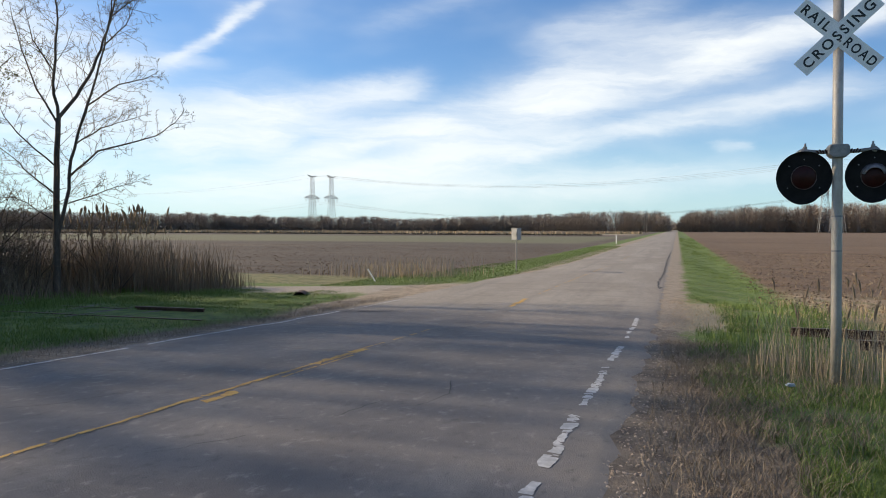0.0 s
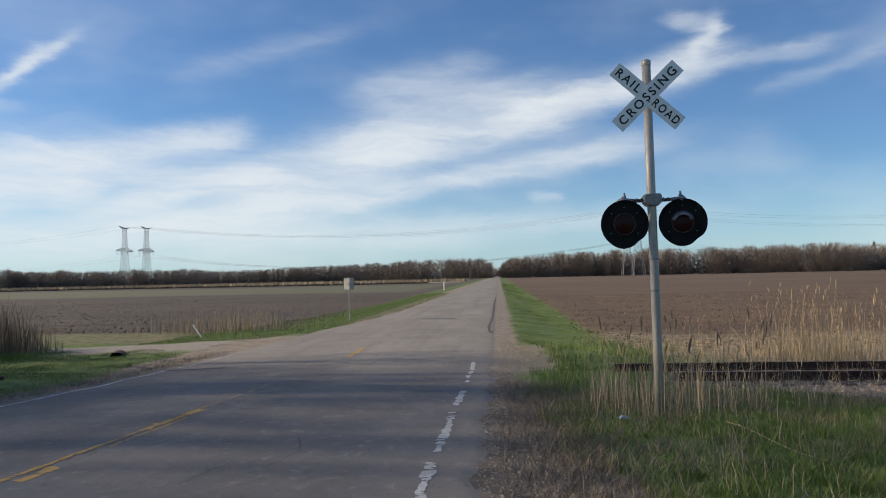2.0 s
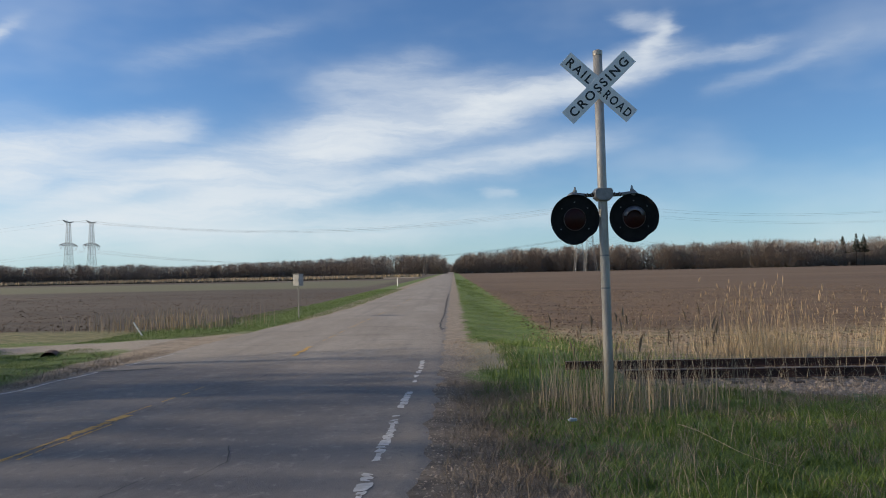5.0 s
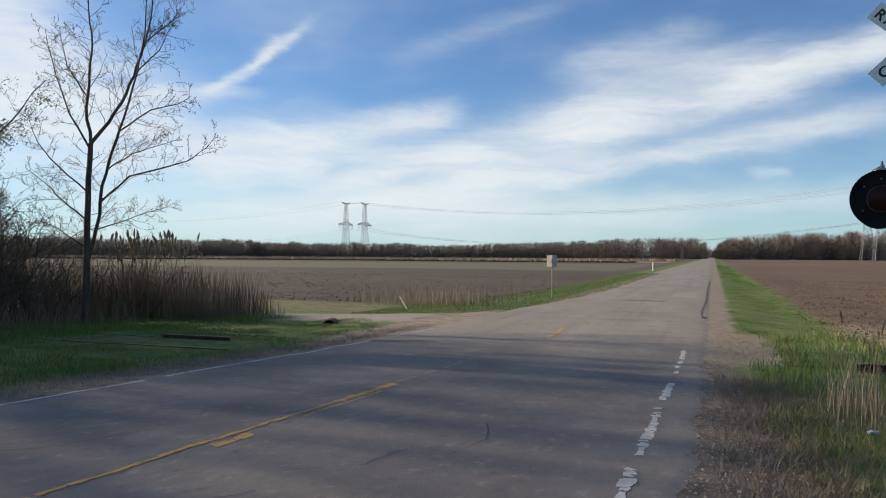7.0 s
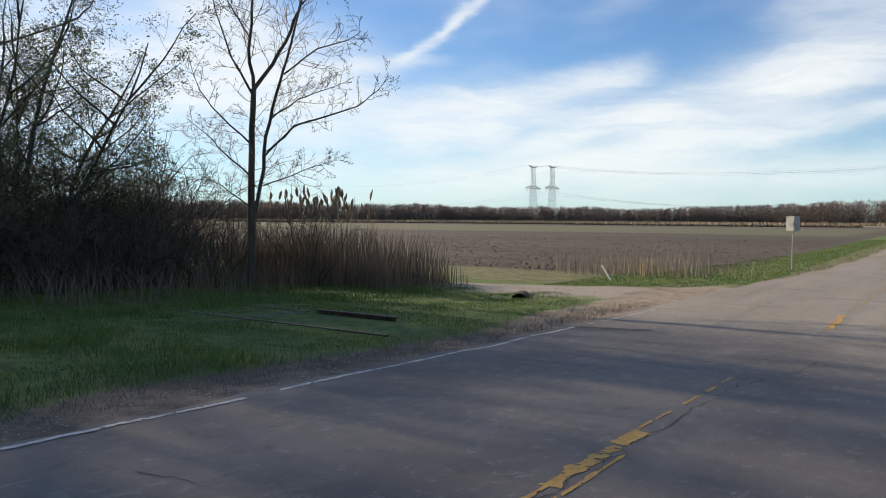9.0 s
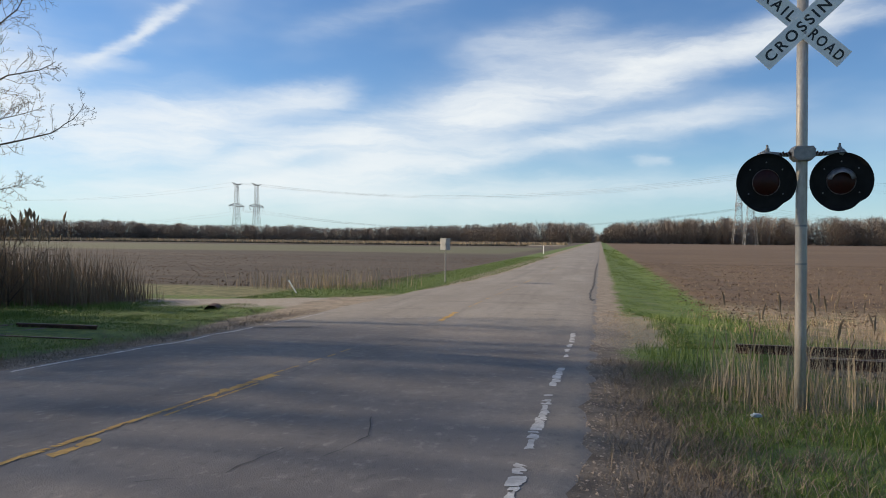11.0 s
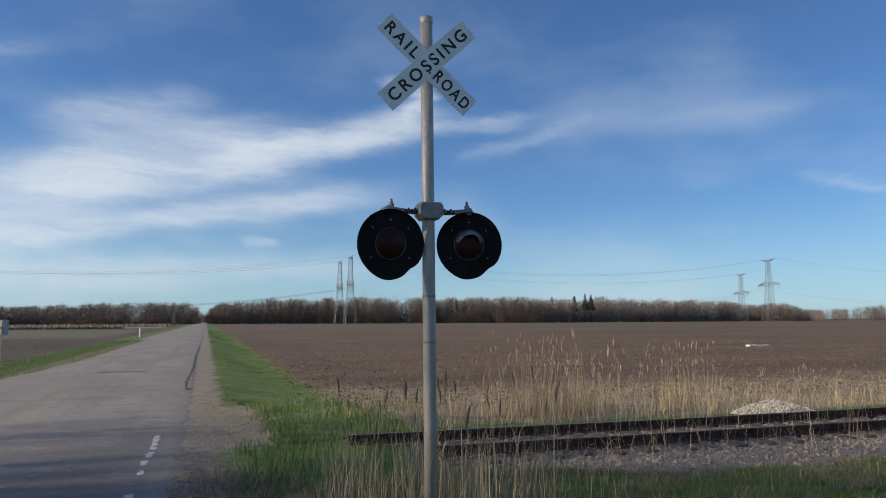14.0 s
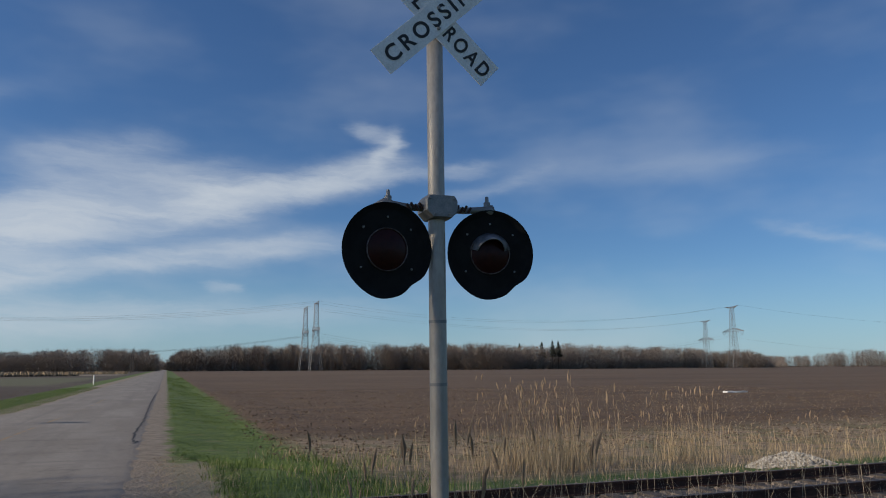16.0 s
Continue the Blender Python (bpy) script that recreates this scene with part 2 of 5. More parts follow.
def road_material():
    m, gr, b = material("old_asphalt")
    pos = place_of(gr)
    s = gr.t.nodes.new("ShaderNodeSeparateXYZ")
    gr.put(s.inputs[0], pos)
    x, y, z = s.outputs
    broad = gr.noise(gr.scaled(pos, (0.5, 0.16, 1)), 1.0, 5.0, 0.6)
    lanes = gr.noise(gr.scaled(pos, (1.6, 0.03, 1)), 1.0, 3.0, 0.5)
    blot = gr.noise(gr.scaled(pos, (1.0, 0.6, 1)), 1.1, 6.0, 0.65)
    grit = gr.noise(pos, 160.0, 3.0, 0.7)
    agg = gr.node("ShaderNodeTexVoronoi", Scale=70.0)
    gr.put(agg.inputs["Vector"], pos)
    near = gr.mix(gr.step(broad, 0.32, 0.68), (0.132, 0.115, 0.106), (0.200, 0.176, 0.160))
    near = gr.mix(gr.mul(gr.step(blot, 0.52, 0.72), 0.55), near, (0.26, 0.235, 0.208))
    far = gr.mix(gr.step(broad, 0.3, 0.7), (0.255, 0.220, 0.180), (0.345, 0.303, 0.255))
    edge = gr.add(y, gr.mul(gr.sub(blot, 0.5), 5.0))
    col = gr.mix(gr.step(edge, 16.5, 21.0), near, far)
    col = gr.mix(gr.mul(gr.step(lanes, 0.5, 0.7), 0.35), col, (0.15, 0.135, 0.127))
    drag = gr.noise(gr.scaled(pos, (0.22, 1.5, 1), (0, 0, 0.12)), 1.0, 5.0, 0.6)
    col = gr.mix(gr.mul(gr.step(drag, 0.55, 0.72), 0.35), col, (0.25, 0.222, 0.20))
    col = gr.mix(gr.mul(gr.step(drag, 0.45, 0.30), 0.4), col, (0.10, 0.09, 0.085))
    dust = gr.mul(gr.step(gr.add(x, gr.mul(gr.sub(blot, 0.5), 1.3)), -0.75, 0.10), 0.8)
    col = gr.mix(dust, col, (0.24, 0.205, 0.17))
    col = gr.mix(gr.mul(gr.step(grit, 0.42, 0.62), 0.45), col, (0.07, 0.067, 0.064))
    speck = gr.noise(gr.scaled(pos, (1, 0.6, 1)), 7.0, 8.0, 0.78)
    col = gr.mix(gr.mul(gr.step(speck, 0.54, 0.66), 0.5), col, (0.32, 0.29, 0.255))
    col = gr.mix(gr.mul(gr.step(speck, 0.46, 0.34), 0.5), col, (0.07, 0.067, 0.065))
    gr.put(b.inputs["Base Color"], col)
    b.inputs["Roughness"].default_value = 0.88
    bumped(gr, b, gr.add(gr.mul(grit, 0.6), agg.outputs[0]), 0.45, 0.006)
    return m


def ground_material():
    m, gr, b = material("verge_and_field")
    pos = place_of(gr)
    s = gr.t.nodes.new("ShaderNodeSeparateXYZ")
    gr.put(s.inputs[0], pos)
    x, y, z = s.outputs
    n1, n2 = gr.noise(pos, 0.9, 5.0, 0.6), gr.noise(pos, 3.1, 5.0, 0.65)
    fine, grit = gr.noise(pos, 22.0, 4.0, 0.65), gr.noise(pos, 90.0, 3.0, 0.6)
    wob = gr.add(gr.mul(gr.sub(n1, 0.5), 1.2), gr.mul(gr.sub(n2, 0.5), 0.6))
    xw, yw = gr.add(x, wob), gr.add(y, gr.mul(wob, 2.0))
    S = gr.step
    green = gr.mix(S(n2, 0.35, 0.65), (0.060, 0.110, 0.017), (0.130, 0.186, 0.032))
    green = gr.mix(gr.mul(S(n1, 0.56, 0.72), 0.6), green, (0.17, 0.15, 0.07))
    dirt = gr.mix(S(n2, 0.35, 0.65), (0.105, 0.080, 0.059), (0.215, 0.168, 0.125))
    dirt = gr.mix(gr.mul(S(fine, 0.55, 0.7), 0.5), dirt, (0.36, 0.29, 0.22))
    dirt = gr.mix(gr.mul(S(y, 13.0, 22.0), 0.7), dirt, gr.mix(S(n2, 0.35, 0.65), (0.30, 0.235, 0.17), (0.40, 0.33, 0.25)))
    straw = gr.mix(S(n2, 0.35, 0.65), (0.22, 0.155, 0.095), (0.36, 0.27, 0.175))
    straw = gr.mix(gr.mul(S(n1, 0.45, 0.6), 0.6), straw, (0.12, 0.13, 0.045))
    rows = gr.noise(gr.scaled(pos, (0.03, 0.5, 1)), 1.0, 4.0, 0.6)
    big = gr.noise(gr.scaled(pos, (0.012, 0.03, 1)), 1.0, 4.0, 0.55)
    soil = gr.mix(S(gr.add(gr.mul(rows, 0.5), gr.mul(n2, 0.5)), 0.38, 0.62), (0.080, 0.046, 0.024), (0.165, 0.099, 0.052))
    mid = gr.noise(gr.scaled(pos, (0.10, 0.35, 1)), 1.0, 6.0, 0.7)
    soil = gr.mix(gr.mul(S(mid, 0.46, 0.60), 0.5), soil, (0.080, 0.048, 0.026))
    soil = gr.mix(gr.mul(S(big, 0.4, 0.65), 0.45), soil, (0.178, 0.112, 0.062))
    soil = gr.mix(gr.mul(S(fine, 0.60, 0.72), 0.55), soil, (0.27, 0.20, 0.135))
    lsoil = gr.mix(S(gr.add(gr.mul(rows, 0.6), gr.mul(n2, 0.4)), 0.38, 0.62), (0.050, 0.036, 0.025), (0.092, 0.067, 0.047))
    lsoil = gr.mix(gr.mul(S(big, 0.45, 0.65), 0.5), lsoil, (0.120, 0.090, 0.067))
    gravel = gr.mix(S(fine, 0.38, 0.62), (0.24, 0.205, 0.165), (0.42, 0.37, 0.31))
    col = green
    # right-hand field, with a straw margin towards the track
    right = gr.mul(S(gr.add(xw, S(y, 18.0, 26.0, -0.8, 0.0)), 3.7, 4.7), gr.inv(S(y, 27.0, 44.0)))
    col = gr.mix(gr.mul(right, S(yw, 17.6, 19.4)), col, straw)
    col = gr.mix(gr.mul(S(gr.add(x, gr.mul(wob, 0.5)), 3.8, 4.3), S(gr.add(y, gr.mul(wob, 2.6)), 26.0, 31.5)), col, soil)
    back = gr.mul(S(gr.mul(xw, -1.0), 12.6, 13.6), S(y, 26.5, 28.0))
    col = gr.mix(gr.mul(back, 0.75), col, gr.mix(S(n2, 0.4, 0.6), (0.11, 0.105, 0.045), (0.23, 0.18, 0.10)))
    # left-hand field and its far strips
    lf = gr.mul(S(gr.mul(gr.add(x, gr.mul(wob, 0.5)), -1.0), 9.3, 10.2), S(yw, 31.5, 33.5))
    col = gr.mix(lf, col, lsoil)
    yl = gr.add(y, gr.mul(gr.sub(big, 0.5), 40.0))
    out = S(gr.mul(x, -1.0), 12.0, 16.0)
    col = gr.mix(gr.mul(out, gr.mul(S(yl, 112, 122), gr.inv(S(yl, 200, 214)))), col, (0.120, 0.118, 0.062))
    col = gr.mix(gr.mul(out, gr.mul(S(yl, 262, 270), gr.inv(S(yl, 300, 312)))), col, (0.30, 0.24, 0.16))
    col = gr.mix(gr.mul(out, gr.mul(S(yl, 315, 325), gr.inv(S(yl, 380, 400)))), col, (0.07, 0.06, 0.04))
    # gravel side track on the left
    side = gr.mul(S(gr.mul(x, -1.0), 6.0, 7.0), gr.mul(S(gr.add(yw, 0.0), 22.6, 23.6), gr.inv(S(gr.add(gr.add(y, gr.mul(wob, 0.5)), gr.mul(gr.add(x, 9.2), -0.25)), 27.0, 27.5))))
    col = gr.mix(side, col, gravel)
    # dirt shoulders
    reach = gr.sub(S(y, 4.0, 12.0, 1.55, 0.75), S(y, 17.0, 24.0, 0.0, -0.12))
    col = gr.mix(gr.inv(S(gr.sub(xw, reach), -0.12, 0.28)), col, gr.mix(S(gr.mul(x, -1.0), 7.0, 7.2), dirt, col))
    ledge = gr.sub(S(y, 5.5, 8.5, 8.45, 9.15), S(y, 15.5, 19.0, 0.0, -0.6))
    lmix = gr.inv(S(gr.sub(gr.mul(gr.add(x, gr.mul(wob, 0.45)), -1.0), ledge), -0.15, 0.2))
    col = gr.mix(gr.mul(gr.mul(lmix, S(gr.mul(x, -1.0), 4.0, 5.0)), gr.inv(S(y, 26.0, 30.0))), col, gr.mix(gr.mul(S(n1, 0.5, 0.65), 0.6), dirt, (0.10, 0.082, 0.064)))
    col = gr.mix(gr.mul(gr.inv(S(gr.add(gr.mul(x, -1.0), S(y, 28.0, 46.0, 0.0, 1.35)), 7.25, 7.5)), gr.mul(S(gr.mul(x, -1.0), 4.0, 5.0), S(y, 26.0, 30.0))), col, dirt)
    apron = gr.mul(gr.mul(S(yw, 15.8, 16.8), gr.inv(S(yw, 22.8, 24.2))), gr.mul(S(x, -0.2, 0.1), gr.inv(S(xw, 1.5, 2.1))))
    col = gr.mix(gr.mul(apron, 0.8), col, gr.mix(S(fine, 0.4, 0.6), (0.22, 0.175, 0.13), (0.40, 0.33, 0.25)))
    # ballast along the track
    bal = gr.mul(S(gr.add(yw, S(x, 4.0, 9.0, 0.0, 0.7)), 11.9, 12.5), gr.inv(S(yw, 16.2, 17.0)))
    bal = gr.mul(bal, gr.add(S(xw, 3.4, 5.2), S(gr.mul(xw, -1.0), 30.0, 31.0)))
    col = gr.mix(bal, col, gr.mix(S(fine, 0.4, 0.6), (0.16, 0.125, 0.10), (0.36, 0.30, 0.25)))
    col = gr.mix(gr.mul(S(grit, 0.45, 0.65), 0.25), col, (0.07, 0.06, 0.045))
    gr.put(b.inputs["Base Color"], col)
    b.inputs["Roughness"].default_value = 0.97
    bumped(gr, b, gr.add(fine, gr.mul(grit, 0.5)), 0.8, 0.03)
    return m


M_ROAD, M_GROUND = road_material(), ground_material()


# ---------------- building helpers ----------------
def finish(name, me, mat, parent=None, label="", smooth=False):
    if mat:
        me.materials.append(mat)
    if smooth:
        me.shade_smooth()
    ob = new(name, me)
    if parent:
        ob.parent = parent
    if label:
        ob["label"] = label
    return ob


def part(name, bm, mat, parent=None, label="", smooth=False):
    me = bpy.data.meshes.new(name)
    bm.normal_update()
    bm.to_mesh(me)
    bm.free()
    return finish(name, me, mat, parent, label, smooth)


def raw(name, verts, faces, mat, parent=None, label="", smooth=False):
    me = bpy.data.meshes.new(name)
    me.from_pydata(np.asarray(verts, float).tolist(), [], [list(map(int, f)) for f in faces])
    me.update()
    return finish(name, me, mat, parent, label, smooth)


def thing(name, label, category, group="", kind="", at=(0, 0, 0)):
    ob = new(name)
    ob.location = at
    ob.empty_display_size = 0.1
    return tagged(ob, label, category, group, kind)


def cuboid(bm, c, s, rot=None, bevel=0.0):
    r = bmesh.ops.create_cube(bm, size=1)
    m = Matrix.Translation(c) @ (rot or Matrix.Identity(4)) @ Matrix.Diagonal((*s, 1))
    bmesh.ops.transform(bm, matrix=m, verts=r["verts"])
    if bevel:
        es = list({e for v in r["verts"] for e in v.link_edges})
        bmesh.ops.bevel(bm, geom=es, offset=bevel, segments=2, affect="EDGES", profile=0.5)


def tube(bm, pts, radii, sides=10, cap=True):
    """A round tube along pts with a radius at each."""
    rings = []
    pts = [Vector(p) for p in pts]
    if isinstance(radii, (int, float)):
        radii = [radii] * len(pts)
    side = None
    for i, p in enumerate(pts):
        d = (pts[min(i + 1, len(pts) - 1)] - pts[max(i - 1, 0)]).normalized()
        side = d.orthogonal().normalized() if side is None else (side - d * side.dot(d)).normalized()
        up = d.cross(side)
        rings.append([bm.verts.new(p + (side * math.cos(k * math.tau / sides) + up * math.sin(k * math.tau / sides)) * radii[i]) for k in range(sides)])
    for a, b in zip(rings, rings[1:]):
        for k in range(sides):
            bm.faces.new((a[k], a[(k + 1) % sides], b[(k + 1) % sides], b[k]))
    if cap:
        bm.faces.new(rings[0][::-1])
        bm.faces.new(rings[-1])


def lathe(bm, profile, origin, axis, sides=40):
    """Turns (radius, along) pairs round an axis."""
    axis = Vector(axis).normalized()
    u = axis.orthogonal().normalized()
    v = axis.cross(u)
    rings = []
    for r, h in profile:
        c = Vector(origin) + axis * h
        rings.append([bm.verts.new(c + (u * math.cos(k * math.tau / sides) + v * math.sin(k * math.tau / sides)) * max(r, 1e-4)) for k in range(sides)])
    for a, b in zip(rings, rings[1:]):
        for k in range(sides):
            bm.faces.new((a[k], a[(k + 1) % sides], b[(k + 1) % sides], b[k]))


ROAD_Y = np.array([-400, -60, -20, -3, 3, 7, 11, 15, 20, 30, 45, 4000.0])
ROAD_Z = np.array([0.70, 0.72, 0.72, 0.61, 0.48, 0.35, 0.20, 0.03, -0.08, -0.02, 0, 0.0])


def road_z(y):
    """Height of the road: it falls gently towards the track."""
    y = np.asarray(y, float)
    return (np.interp(y - 1.2, ROAD_Y, ROAD_Z) + np.interp(y, ROAD_Y, ROAD_Z) + np.interp(y + 1.2, ROAD_Y, ROAD_Z)) / 3


def blend(v, a, b):
    q = np.clip((np.asarray(v, float) - a) / (b - a), 0, 1)
    return q * q * (3 - 2 * q)


def ripple(x, y):
    return 0.5 * np.sin(1.7 * x + 0.6 * np.sin(0.9 * y)) * np.sin(1.3 * y + 0.8 * np.sin(1.1 * x)) + 0.3 * np.sin(4.1 * x + 1.3 * y) * np.sin(3.7 * y - 0.7 * x)


def ground_z(x, y):
    """Height of the ground sheet; under the road it dips out of sight."""
    x, y = np.asarray(x, float), np.asarray(y, float)
    r = road_z(y)
    z = r - 0.02 - 0.05 * blend(x, 0.1, 1.0) - 0.05 * blend(-x, 7.9, 9.0)
    right = blend(x, 3.0, 9.0)
    z = z - right * (0.10 * (1 - blend(y, 10, 18)) + 0.22 * blend(y, 16.5, 22))
    z = z - blend(-x, 9.0, 14.0) * 0.10 * blend(y, 12, 30)
    f = np.clip(((x - 1.6) * 2.5 - (y - 24.6) * 3.4) / 17.8, 0, 1)            # rut along the edge of the drive
    z = z - 0.16 * np.exp(-((x - 1.6 - 2.5 * f) ** 2 + (y - 24.6 + 3.4 * f) ** 2) / 0.07)
    z = z - 0.16 * np.exp(-((x - 3.0) / 1.2) ** 2) * blend(y, 20, 30)       # shallow ditch of the far verge
    bed = blend(y, 11.6, 13.2) * (1 - blend(y, 16.0, 17.6)) * (blend(x, 2.2, 3.6) + blend(-x, 9.0, 10.5))
    z = z * (1 - bed) + 0.03 * bed
    rough = blend(x, 0.5, 1.6) + blend(-x, 8.2, 9.2)
    z = z + ripple(x, y) * 0.03 * np.clip(rough, 0, 1) * (1 - 0.8 * bed)
    left = np.interp(y, [22, 30, 36, 48], [-6.9, -6.6, -5.85, -5.35])
    under = blend(x, left, left + 0.3) * (1 - blend(x, -0.7, -0.4))
    far = blend(y, 40, 90)
    return z - under * (0.06 + 0.05 * far)


def axis_steps(lo, hi, fine_lo, fine_hi, step, growth=1.22):
    a = list(np.arange(fine_lo, fine_hi + 1e-6, step))
    d = step
    while a[-1] < hi:
        d *= growth
        a.append(a[-1] + d)
    d = step
    while a[0] > lo:
        d *= growth
        a.insert(0, a[0] - d)
    return np.array(a)


def sheet(xs, ys, zfun):
    X, Y = np.meshgrid(xs, ys)
    v = np.stack([X, Y, zfun(X, Y)], -1).reshape(-1, 3)
    n = len(xs)
    i = (np.arange(len(ys) - 1)[:, None] * n + np.arange(n - 1)[None]).ravel()
    return v, np.stack([i, i + 1, i + n + 1, i + n], -1)


# ---------------- ground and road ----------------
gv, gf = sheet(axis_steps(-3200, 3200, -24, 24, 0.25), axis_steps(-600, 3600, -6, 34, 0.25), ground_z)
ground = raw("ground", gv, gf, M_GROUND, smooth=True)
tagged(ground, "grassy verges and bare ploughed fields reaching the horizon", "ground", kind="structure")


def road_surface(x, y):
    crown = 0.05 * (1 - ((x + 4.0) / 4.0) ** 2)
    dip = 0.012 * np.sin(2.3 * y + x) * np.exp(-((y - 14.5) / 2.2) ** 2)
    return road_z(y) - 0.004 + crown * 0.6 + dip + 0.004 * ripple(x * 1.3, y)


def left_line(y):
    """Where the left edge of the asphalt runs."""
    return np.interp(y, [-6, 5, 8.3, 11.2, 13.2, 17.2, 21.2, 26], [-7.62, -7.67, -7.70, -7.82, -7.89, -7.97, -7.80, -7.86])


rx = np.array([-8.2, -7.98, -7.9] + list(np.arange(-7.6, 0.0, 0.19)) + [0.02, 0.09, 0.34])
ry = axis_steps(-60, 1600, -4, 34, 0.3, 1.15)
rv, rf = sheet(rx, ry, road_surface)
side = np.where(np.abs(rv[:, 0] + 3.9) > 3.6, 1, 0)
rv[:, 0] += side * 0.07 * (np.sin(2.9 * rv[:, 1]) * np.sin(1.1 * rv[:, 1] + 1) + 0.5 * np.sin(7.3 * rv[:, 1]))
rv[:, 0] += np.where(rv[:, 0] < -7.55, left_line(rv[:, 1]) + 7.86, 0)
narrow = np.interp(rv[:, 1], [22, 30, 36, 48], [0, 0.2, 0.41, 0.56])                       # past the side track the carriageway is narrower
rv[:, 0] = np.where(rv[:, 0] < -4, -4 + (rv[:, 0] + 4) * (1 - narrow), rv[:, 0])
outer = (np.arange(len(rv)) % len(rx) == 0) | (np.arange(len(rv)) % len(rx) == len(rx) - 1)
rv[outer, 2] -= 0.05
road = raw("road", rv, rf, M_ROAD, smooth=True)
tagged(road, "old cracked grey asphalt road, paler beyond the track", "road", kind="structure")


def chips(name, spans, mat, x_of, width, seed, label, chunk=(0.12, 0.45), keep=0.8):
    """Worn road paint: ragged strips laid 4 mm over the asphalt, broken by gaps."""
    rnd = random.Random(seed)
    vs, fs = [], []
    for y0, y1 in spans:
        y = y0
        while y < y1:
            ln = rnd.uniform(*chunk)
            if rnd.random() < keep:
                n = max(3, int(ln / 0.035))
                le, ri, skew = rnd.uniform(0.85, 1.0), rnd.uniform(0.85, 1.0), rnd.uniform(-0.03, 0.03)
                last = None
                for k in range(n + 1):
                    le = min(1.04, max(0.35, le + rnd.gauss(0, 0.13)))
                    ri = min(1.04, max(0.35, ri + rnd.gauss(0, 0.13)))
                    if k in (0, n):
                        le, ri = le * rnd.uniform(0.5, 0.95), ri * rnd.uniform(0.5, 0.95)
                    py, c = y + ln * k / n, x_of(y + ln * k / n)
                    row = [(c - le * width / 2, py - skew), (c + rnd.gauss(0, 0.01), py + rnd.gauss(0, 0.008)), (c + ri * width / 2, py + skew)]
                    base = len(vs)
                    for px, qy in row:
                        vs.append((px, qy, float(road_surface(np.array(px), np.array(qy))) + 0.004))
                    if last is not None:
                        for j in (0, 1):
                            if rnd.random() > 0.06:
                                fs.append((last + j, last + j + 1, base + j + 1, base + j))
                    last = base
            y += ln + rnd.choice((0.006, 0.012, 0.03, 0.06))
    ob = raw(name, vs, fs, mat)
    return tagged(ob, label, "road marking", kind="structure")


chips("edge_line", [(-3, 3.4), (3.9, 6.4), (7.0, 10.85), (11.2, 12.0), (13.8, 15.0), (15.5, 17.8)], M_PAINT, lambda y: -0.30, 0.14, 3, "broken white edge line on the asphalt", (0.07, 0.42), 0.85)
chips("edge_line", [(-6, 16.6)], M_PAINT, lambda y: float(left_line(y)) + 0.035 + 0.012 * math.sin(2.3 * y), 0.10, 4, "thin worn white edge line on the asphalt", (0.3, 1.2), 0.97)
chips("edge_line", [(17.6, 21.0)], M_PAINT, lambda y: float(left_line(y)) + 0.05, 0.05, 14, "faint worn white edge line on the asphalt", (0.2, 0.7), 0.8)
chips("centre_line", [(-6, 7.0)], M_YELLOW, lambda y: -4.13 + 0.01 * math.sin(3 * y), 0.095, 5, "worn yellow centre line", (0.25, 0.9), 0.97)
chips("centre_line", [(5.62, 5.95), (8.3, 9.65), (19.8, 22.2)], M_YELLOW, lambda y: -3.93 - 0.2 * math.exp(-((y - 9) / 2) ** 2), 0.21, 6, "faded yellow centre line patches", (0.2, 0.7), 0.95)
chips("centre_line", [(7.0, 8.6)], M_YELLOW, lambda y: -4.12, 0.075, 12, "worn yellow centre line", (0.2, 0.6), 0.9)
chips("centre_line", [(7.2, 8.9)], M_YELLOW, lambda y: -3.98, 0.05, 13, "worn yellow centre line", (0.2, 0.6), 0.75)
chips("centre_line", [(9.9, 13.3), (24, 60)], M_YELLOW, lambda y: float(np.interp(y, [14, 24, 48], [-4.18, -3.85, -3.0])), 0.055, 7, "almost vanished yellow centre line", (0.1, 0.5), 0.5)


def cracks(name, paths, mat, width, seed, label):
    rnd = random.Random(seed)
    vs, fs = [], []
    for path in paths:
        for (xa, ya), (xb, yb) in zip(path, path[1:]):
            n = max(2, int(math.hypot(xb - xa, yb - ya) / 0.14))
            pts = []
            for i in range(n + 1):
                f = i / n
                pts.append((xa + (xb - xa) * f + rnd.gauss(0, 0.03), ya + (yb - ya) * f + rnd.gauss(0, 0.03)))
            ln = math.hypot(xb - xa, yb - ya)
            nx, ny = -(yb - ya) / ln, (xb - xa) / ln
            base = len(vs)
            for px, py in pts:
                w = width * rnd.uniform(0.3, 1.1)
                for sgn in (-1, 1):
                    qx, qy = px + nx * w * sgn / 2, py + ny * w * sgn / 2
                    vs.append((qx, qy, float(road_surface(np.array(qx), np.array(qy))) + 0.005))
            fs += [(base + 2 * i, base + 2 * i + 1, base + 2 * i + 3, base + 2 * i + 2) for i in range(n)]
    ob = raw(name, vs, fs, mat)
    return tagged(ob, label, "crack", kind="structure")


